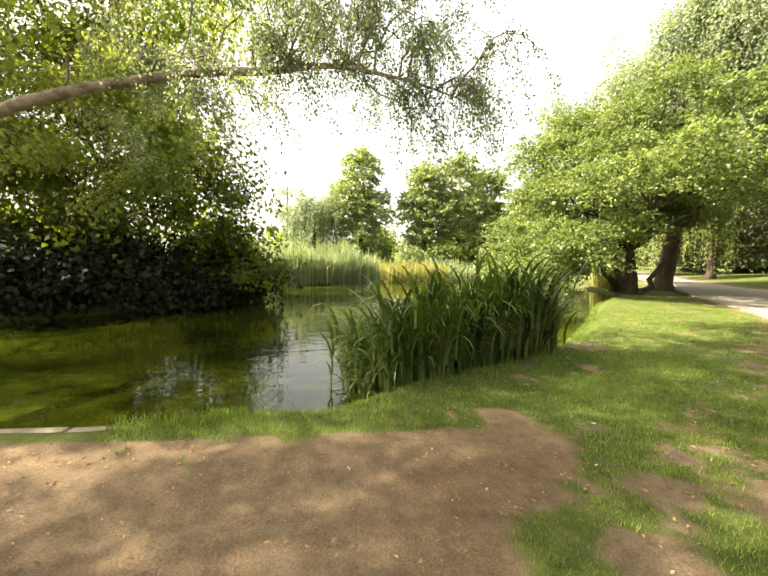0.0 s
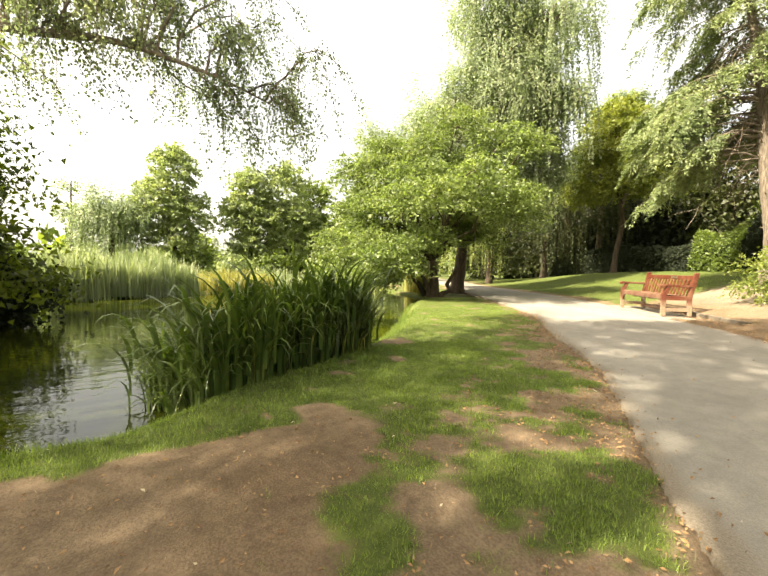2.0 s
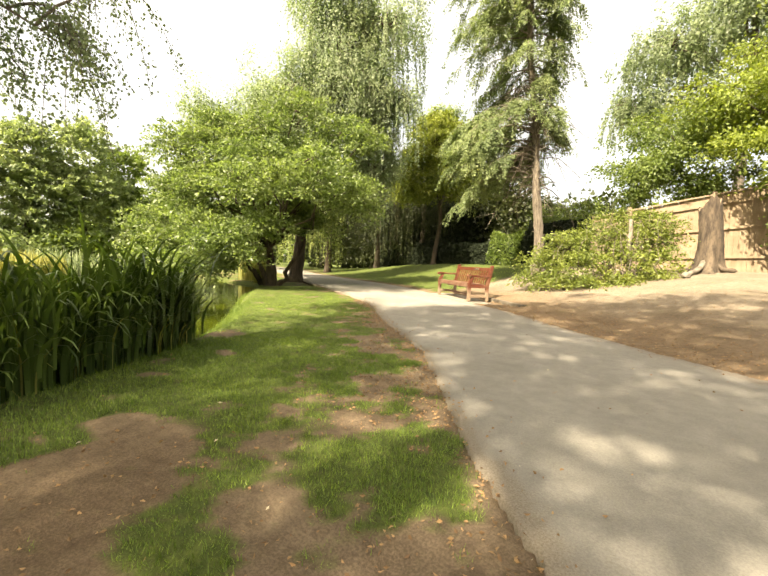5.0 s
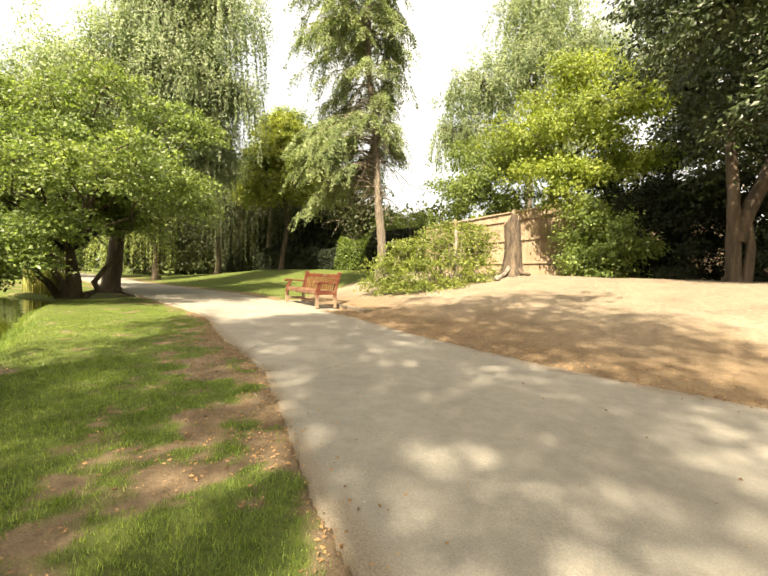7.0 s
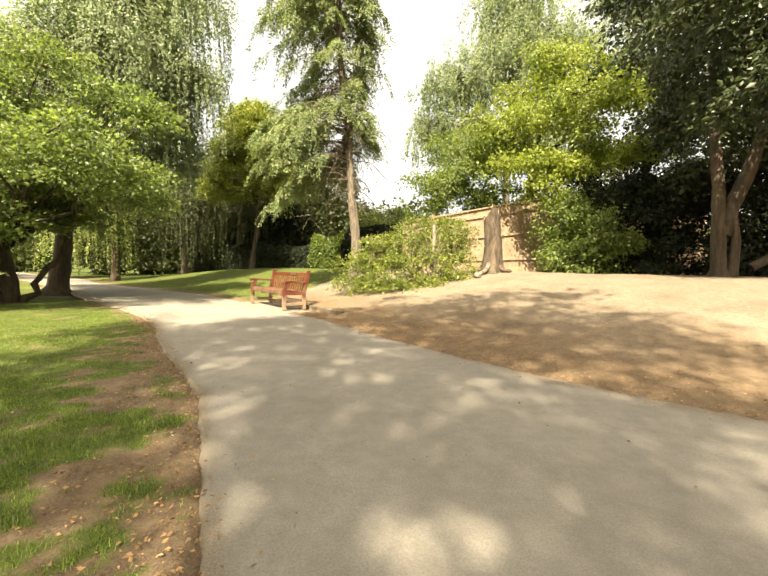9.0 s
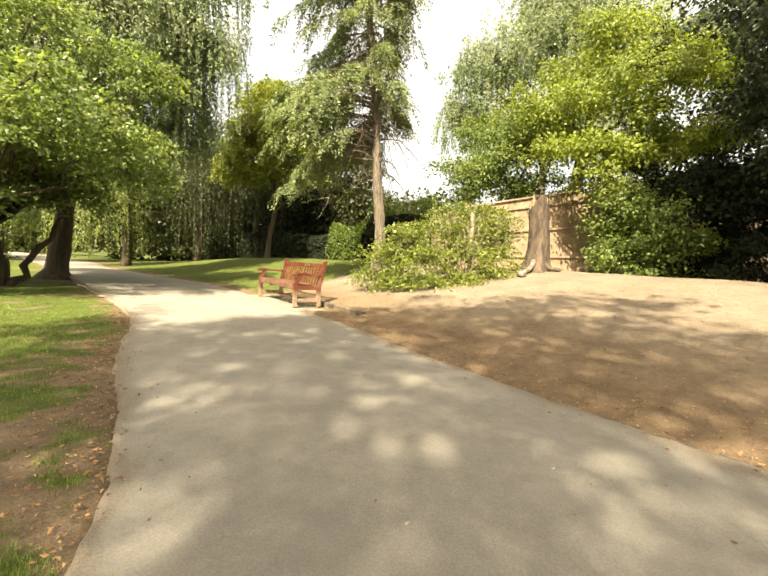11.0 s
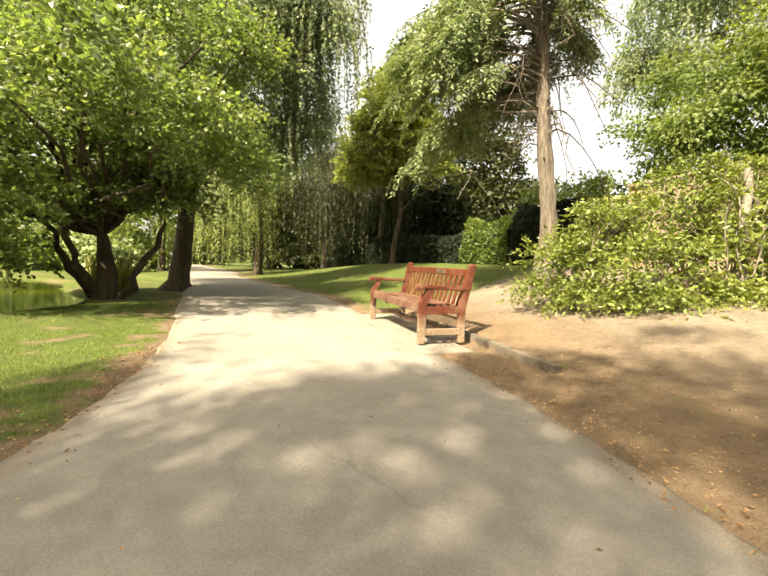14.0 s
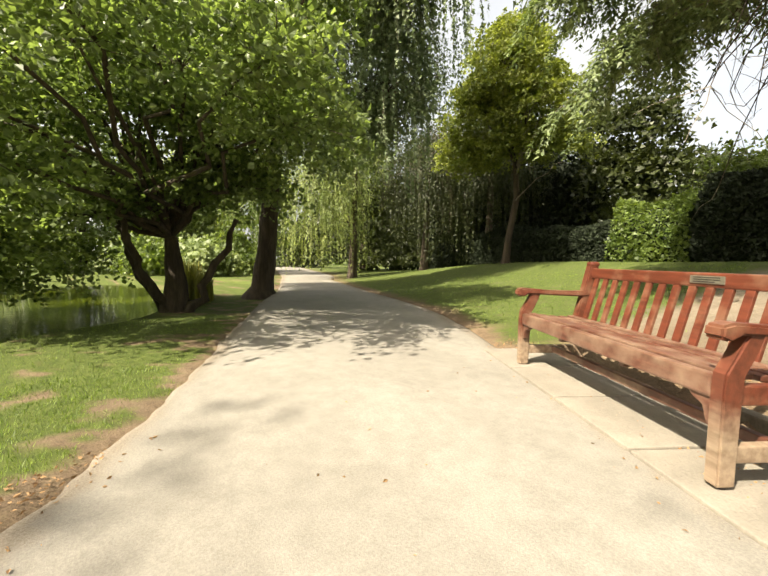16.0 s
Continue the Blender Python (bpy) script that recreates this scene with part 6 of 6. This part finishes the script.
def build_fence():
    """Boards along local x, rising with the bank."""
    f = thing("fence_wall", (0, 0, 0), "pale weathered timber fence with capping rail along the bank", "fence", kind="structure")
    slope, x0, x1 = 0.225, -3.4, 11.0
    top = lambda x: 3.3 + slope * x
    x = x0
    while x < x1:
        bm = bmesh.new()
        box(bm, (x + 0.003, 0, 0.3), (x + 0.142, 0.022, top(x) - 0.06), 0)
        part("board", bm, M["fence"], f)
        x += 0.145
    shear = lambda s: Matrix(((1, 0, 0, 0), (0, 1, 0, 0), (s, 0, 1, 0), (0, 0, 0, 1)))
    for k in range(6):
        xp = -2.36 + 2.36 * k
        part("post", one_box((xp - 0.05, -0.075, 0.3), (xp + 0.05, -0.003, top(xp) + 0.06), 0.008), M["fence"], f)
        for frac in (0.2, 0.55, 0.86):
            bm = one_box((0.055, -0.05, -0.04), (2.305, -0.003, 0.04), 0.005)
            bmesh.ops.transform(bm, matrix=Matrix.Translation((xp, 0, 0.9 + (top(xp) - 0.9) * frac)) @ shear(slope * frac), verts=bm.verts)
            part("rail", bm, M["fence"], f)
    bm = one_box((0, -0.06, -0.02), (x1 - x0, 0.08, 0.03), 0.006)
    bmesh.ops.transform(bm, matrix=Matrix.Translation((x0, 0, top(x0) - 0.04)) @ shear(slope), verts=bm.verts)
    part("capping", bm, M["fence"], f)
    f.matrix_basis = pose(1.57, 14.64, 0, 0, 0, 29)


build_fence()

# ---------------------------------------------------------------- pond edge


def build_coping():
    c = thing("pond_coping", (0, 0, 0), "pale stone coping along the pond edge", "coping", kind="structure")
    rng = np.random.default_rng(4)
    y = -1.66
    for k in range(9):
        L = rng.uniform(0.55, 0.8)
        part("coping_stone", one_box((-1.74 + rng.uniform(-0.012, 0.012), y - L + 0.008, -0.3), (-1.585 + rng.uniform(-0.02, 0.03), y - 0.008, -0.005 + rng.uniform(-0.008, 0.008)), 0.014), M["stone"], c)
        y -= L


build_coping()


def blades(name, P, L, lean, az, width, mat, label, category, parent=None, seg=4, rng=None, kind=""):
    """Arching blades, each a tapering strip that bends over towards its own way."""
    n = len(P)
    u = np.linspace(0, 1, seg + 1)
    out = np.stack([np.cos(az), np.sin(az), 0 * az], 1)
    side = np.stack([-np.sin(az + rng.uniform(-0.7, 0.7, n)), np.cos(az), 0 * az], 1)
    ang = lean[:, None] * (u[None] ** 1.3 if seg > 2 else np.maximum(u[None], 0.5))
    ds = L[:, None] / seg
    hx = np.concatenate([np.zeros((n, 1)), np.cumsum(np.sin(ang[:, :-1]) * ds, 1)], 1)
    hz = np.concatenate([np.zeros((n, 1)), np.cumsum(np.cos(ang[:, :-1]) * ds, 1)], 1)
    c = P[:, None] + out[:, None] * hx[..., None] + np.array([0, 0, 1.0]) * hz[..., None]
    w = width[:, None] * np.interp(u, [0, 0.4, 1], [0.7, 1.0, 0.08])[None]
    v = np.stack([c - side[:, None] * w[..., None], c + side[:, None] * w[..., None]], 2)
    v = v.reshape(-1, 3)
    b = (np.arange(n) * (seg + 1) * 2)[:, None, None]
    k = np.arange(seg)[None, :, None] * 2
    q = (b + k + np.array([0, 1, 3, 2])[None, None]).reshape(-1, 4)
    ob = part(name, np_mesh(name, v, quads=q, smooth=True), mat, parent)
    return tagged(ob, label, category, "", kind)


def build_reeds():
    rng = np.random.default_rng(9)
    t = thing("reed_clump", (-2.95, 0.2, -0.2), "dense clump of dark green sword-leaved reeds at the water's edge", "reeds")
    n = 1700
    s, w = rng.uniform(0, 1, n), rng.uniform(-1, 1, n)
    w = np.sign(w) * np.abs(w) ** 0.8 * 0.42
    x = -2.6 - 1.0 * s ** 1.1 + w * 0.85
    y = -0.8 + 1.95 * s + w * 0.42
    z = np.maximum(height(x, y), -0.3)
    edge = np.minimum(np.minimum(s, 1 - s) * 4, 1) * (1 - 0.35 * np.abs(w) / 0.42)
    L = (0.50 + 0.50 * rng.random(n)) * (0.62 + 0.5 * edge) * (0.86 + 0.16 * s)
    lean = np.abs(rng.normal(0.62, 0.4, n)) + 1.7 * (1 - edge) * rng.random(n) + 1.3 * (rng.random(n) < 0.25)
    az = np.arctan2(w * 0.45 + 1.3 * (s - 0.5) + rng.normal(0, 0.35, n), w * 0.85 - 0.6 * (s - 0.5) + rng.normal(0, 0.35, n))
    P = np.stack([x + 2.95, y - 0.2, z + 0.2], 1)
    blades("foliage", P, L, lean, az, rng.uniform(0.010, 0.020, n), M["reed"], "", "", t, 6, rng)
    m = 760
    k = rng.choice(np.nonzero((w > 0.12) | (s < 0.12) | (s > 0.9))[0], m)
    Q = P[k] + np.stack([rng.normal(0.05, 0.06, m), rng.normal(-0.03, 0.06, m), rng.uniform(0.08, 0.5, m)], 1)
    blades("drooping_foliage", Q, rng.uniform(0.4, 0.85, m), rng.uniform(1.6, 2.9, m), np.arctan2(-0.45 - 0.9 * (s[k] < 0.2) + 0.8 * (s[k] > 0.8), 0.9) + rng.normal(0, 0.7, m), rng.uniform(0.010, 0.019, m), M["reed"], "", "", t, 7, rng)
    m = 120
    k = rng.choice(n, m, replace=False)
    blades("dry_foliage", P[k] + [0.02, 0, 0], L[k] * 0.8, lean[k] + 0.8, az[k] + 0.4, rng.uniform(0.005, 0.01, m), M["grass_gold"], "", "", t, 6, rng)


def far_reeds():
    rng = np.random.default_rng(10)
    for (pts, n, hgt, mat, lab, dep, g) in (
            ([(-14.0, -3.6), (-14.8, -1.3), (-15.8, 0.6)], 5200, 1.35, "reed_pale", "pale green reed bed across the pond", 2.2, "reed beds"),
            ([(-16.2, 0.9), (-17.0, 2.6), (-17.7, 4.2)], 3400, 0.75, "grass_gold", "golden rough grass on the far bank", 3.2, "reed beds"),
            ([(-17.8, 4.4), (-18.6, 6.0)], 1000, 0.8, "reed_pale", "pale green reeds at the pond's far end", 3.0, "reed beds"),
            ([(-11.2, 8.2), (-11.9, 8.8), (-13.5, 9.0)], 900, 0.85, "grass_gold", "yellow waterside grass", 0.5, "reed beds")):
        p = smooth_line(pts, 6)
        s = rng.uniform(0, len(p) - 1, n)
        c = np.stack([np.interp(s, np.arange(len(p)), p[:, j]) for j in (0, 1)], 1)
        d = unit(np.stack([np.gradient(p[:, 0]), np.gradient(p[:, 1])], 1))
        nn = np.stack([np.interp(s, np.arange(len(p)), -d[:, 1]), np.interp(s, np.arange(len(p)), d[:, 0])], 1)
        c = c + nn * (rng.uniform(-0.1, dep, (n, 1)))
        z = np.maximum(height(c[:, 0], c[:, 1]), WATER - 0.05)
        P = np.stack([c[:, 0], c[:, 1], z], 1)
        blades("reed_bed", P, hgt * rng.uniform(0.6, 1.1, n) * (0.6 + 0.8 * vnoise(c[:, 0], c[:, 1], 0.9, 61)), np.abs(rng.normal(0.55, 0.5, n)), rng.uniform(0, 6.28, n), rng.uniform(0.014, 0.03, n), M[mat], lab, "reeds", None, 4, rng, "stuff")


def build_grass():
    rng = np.random.default_rng(12)
    out = []
    for (x0, x1, y0, y1, dens) in ((-3.2, 1.2, -2.2, 2.6, 13000), (-6.5, -1.0, 0.5, 6.5, 4600), (-9.5, -4.0, 3.0, 8.5, 1400), (-12, -3.4, 9.3, 15, 420), (-26, -4, 14, 24, 60)):
        n = int((x1 - x0) * (y1 - y0) * dens)
        x, y = rng.uniform(x0, x1, n), rng.uniform(y0, y1, n)
        g = turf(x, y)
        clump = 0.6 * vnoise(x, y, 0.12, 21) + 0.4 * vnoise(x, y, 0.05, 22)
        keep = (g ** 1.4 * (0.35 + 0.9 * clump) > rng.random(n)) & ~inside(x, y, POND)
        out.append(np.stack([x[keep], y[keep], np.full(keep.sum(), 1 if dens > 1000 else 1.25)], 1))
    q = np.concatenate(out)
    n = len(q)
    shore = line_dist(q[:, 0], q[:, 1], POND)
    L = rng.uniform(0.011, 0.030, n) * q[:, 2] * (0.7 + 0.9 * vnoise(q[:, 0], q[:, 1], 0.14, 21)) + 0.07 * np.exp(-shore * 4) * rng.random(n)
    P = np.stack([q[:, 0], q[:, 1], height(q[:, 0], q[:, 1]) - 0.004], 1)
    blades("grass", P, L, np.abs(rng.normal(1.1, 0.6, n)), rng.uniform(0, 6.28, n), rng.uniform(0.0016, 0.0038, n) * q[:, 2] * (1 + 0.8 * (q[:, 2] > 1)), M["grass"], "short worn grass on the verge", "grass", None, 1, rng, "stuff")


def build_shore_grass():
    rng = np.random.default_rng(19)
    p = smooth_line([(-1.84, -1.66), (-1.92, -1.52), (-2.2, -1.05), (-2.75, -0.35), (-3.3, 0.5), (-3.8, 1.4), (-4.5, 2.2), (-6.1, 3.55), (-8.0, 5.0), (-9.4, 6.3)], 8)
    seg = np.concatenate([[0], np.cumsum(np.linalg.norm(np.diff(p, axis=0), axis=1))])
    n = 9000
    u = rng.uniform(0, 1, n) ** 1.5 * seg[-1]
    c = np.stack([np.interp(u, seg, p[:, 0]), np.interp(u, seg, p[:, 1])], 1)
    out = np.array([0.75, -0.55])
    d = np.abs(rng.normal(0, 0.13, n)) * (0.6 + 0.8 * vnoise(c[:, 0], c[:, 1], 0.3, 66))
    c = c + out * d[:, None] + rng.normal(0, 0.03, (n, 2))
    z = np.maximum(height(c[:, 0], c[:, 1]), WATER) - 0.01
    L = rng.uniform(0.04, 0.10, n) * (0.5 + 0.8 * vnoise(c[:, 0], c[:, 1], 0.2, 67)) * (0.55 + 0.45 * sstep(0.1, 0.7, u))
    blades("long_grass", np.stack([c[:, 0], c[:, 1], z], 1), L, np.abs(rng.normal(0.9, 0.6, n)), rng.uniform(0, 6.28, n), rng.uniform(0.002, 0.004, n), M["grass"], "longer dark grass fringing the pond edge", "grass", None, 3, rng, "stuff")


def build_litter():
    rng = np.random.default_rng(13)
    n = 170000
    x, y = rng.uniform(-5, 4.5, n), rng.uniform(-2.5, 9.5, n)
    on = inside(x, y, PATH_POLY)
    near = np.minimum(line_dist(x, y, EDGE_L), line_dist(x, y, EDGE_R))
    keep = (rng.random(n) < np.where(on, 0.003 + 0.3 * np.exp(-near * 13), np.where(line_dist(x, y, EDGE_R) < line_dist(x, y, EDGE_L), 0.05 + 0.5 * np.exp(-near * 3.5), 0.08 + 0.75 * np.exp(-near * 2.2)))) & ~inside(x, y, POND)
    keep &= on | (turf(x, y) < 0.35 + 0.45 * rng.random(n))
    x, y, on, near = x[keep], y[keep], on[keep], near[keep]
    z = np.where(on, 0.013 + 0.02 * np.sin(np.pi * np.clip(near / 3.4, 0, 0.5)), height(x, y) + 0.012)
    P = np.stack([x, y, z], 1)
    A = rng.standard_normal((len(x), 3)) * np.array([[1, 1, 0.18]])
    L = leaves_mesh("leaf_litter", P, A, 0.020, 0.26, rng, 0.6)
    tagged(part("leaf_litter", L, M["litter"]), "scattered dry leaves and twigs on the bare earth", "leaf litter", kind="stuff")


def build_fallen_leaves():
    rng = np.random.default_rng(17)
    n = 420
    x, y = rng.uniform(-4, 3.5, n), rng.uniform(-1.5, 9, n)
    keep = ~inside(x, y, POND)
    x, y = x[keep], y[keep]
    on = inside(x, y, PATH_POLY)
    k = rng.random(len(x)) < np.where(on, 0.06, 0.25 + 0.75 * np.exp(-1.2 * line_dist(x, y, EDGE_L)))
    x, y, on = x[k], y[k], on[k]
    P = np.stack([x, y, np.where(on, 0.035, height(x, y) + 0.02)], 1)
    me = leaves_mesh("fallen_leaves", P, rng.standard_normal((len(x), 3)) * np.array([[1, 1, 0.2]]), 0.023, 0.2, rng, 0.7)
    tagged(part("fallen_leaves", me, M["litter_pale"]), "pale curled fallen leaves on grass and path", "leaf litter", kind="stuff")


def wood_belt():
    rng = np.random.default_rng(15)
    pts = smooth_line([(-40, 26), (-30, 27), (-22, 29.5), (-12, 30.5), (-4, 28.5), (6, 27.5), (16, 24), (20, 14), (18, 4)], 8)
    n, k = 52000, 190
    s = rng.uniform(0, len(pts) - 1, k)
    cx, cy = (np.interp(s, np.arange(len(pts)), pts[:, j]) + rng.normal(0, 1.0, k) for j in (0, 1))
    r, cz = rng.uniform(1.0, 1.9, k), rng.uniform(0.3, 5.0, k)
    c = rng.integers(0, k, n)
    d = unit(rng.standard_normal((n, 3)))
    P = np.stack([cx[c], cy[c], cz[c]], 1) + d * (r[c] * rng.uniform(0.5, 1.1, n))[:, None]
    P[:, 2] = np.abs(P[:, 2])
    # gloom under the trees is painted into the belt's leaves
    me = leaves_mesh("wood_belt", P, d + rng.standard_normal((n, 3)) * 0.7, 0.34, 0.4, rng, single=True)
    tagged(part("wood_belt", me, M["leaf_shaded"]), "undergrowth closing the park lawn, shade put into its dark leaves", "undergrowth", kind="stuff")


def far_woods():
    rng = np.random.default_rng(14)
    n = 17000
    k = 170
    an = rng.uniform(0, 2 * np.pi, k)
    R = rng.uniform(48, 75, k)
    cx, cy = R * np.cos(an) - 6, R * np.sin(an) + 5
    hgt = rng.uniform(4, 9, k) * np.where(np.abs((an - np.pi + np.pi) % (2 * np.pi) - np.pi) < 0.45, 0.6, 1.0)
    c = rng.integers(0, k, n)
    d = unit(rng.standard_normal((n, 3)))
    P = np.stack([cx[c], cy[c], hgt[c] * 0.55], 1) + d * np.stack([hgt[c] * 0.45, hgt[c] * 0.45, hgt[c] * 0.55], 1) * rng.uniform(0.6, 1, (n, 1))
    me = leaves_mesh("far_woods", P, d + rng.standard_normal((n, 3)) * 0.6, 1.1, 0.4, rng)
    tagged(part("far_woods", me, M["leaf_mid"]), "distant belt of green trees round the park", "woods", kind="stuff")


build_reeds()
far_reeds()
build_grass()
build_shore_grass()
build_litter()
far_woods()
wood_belt()
build_fallen_leaves()
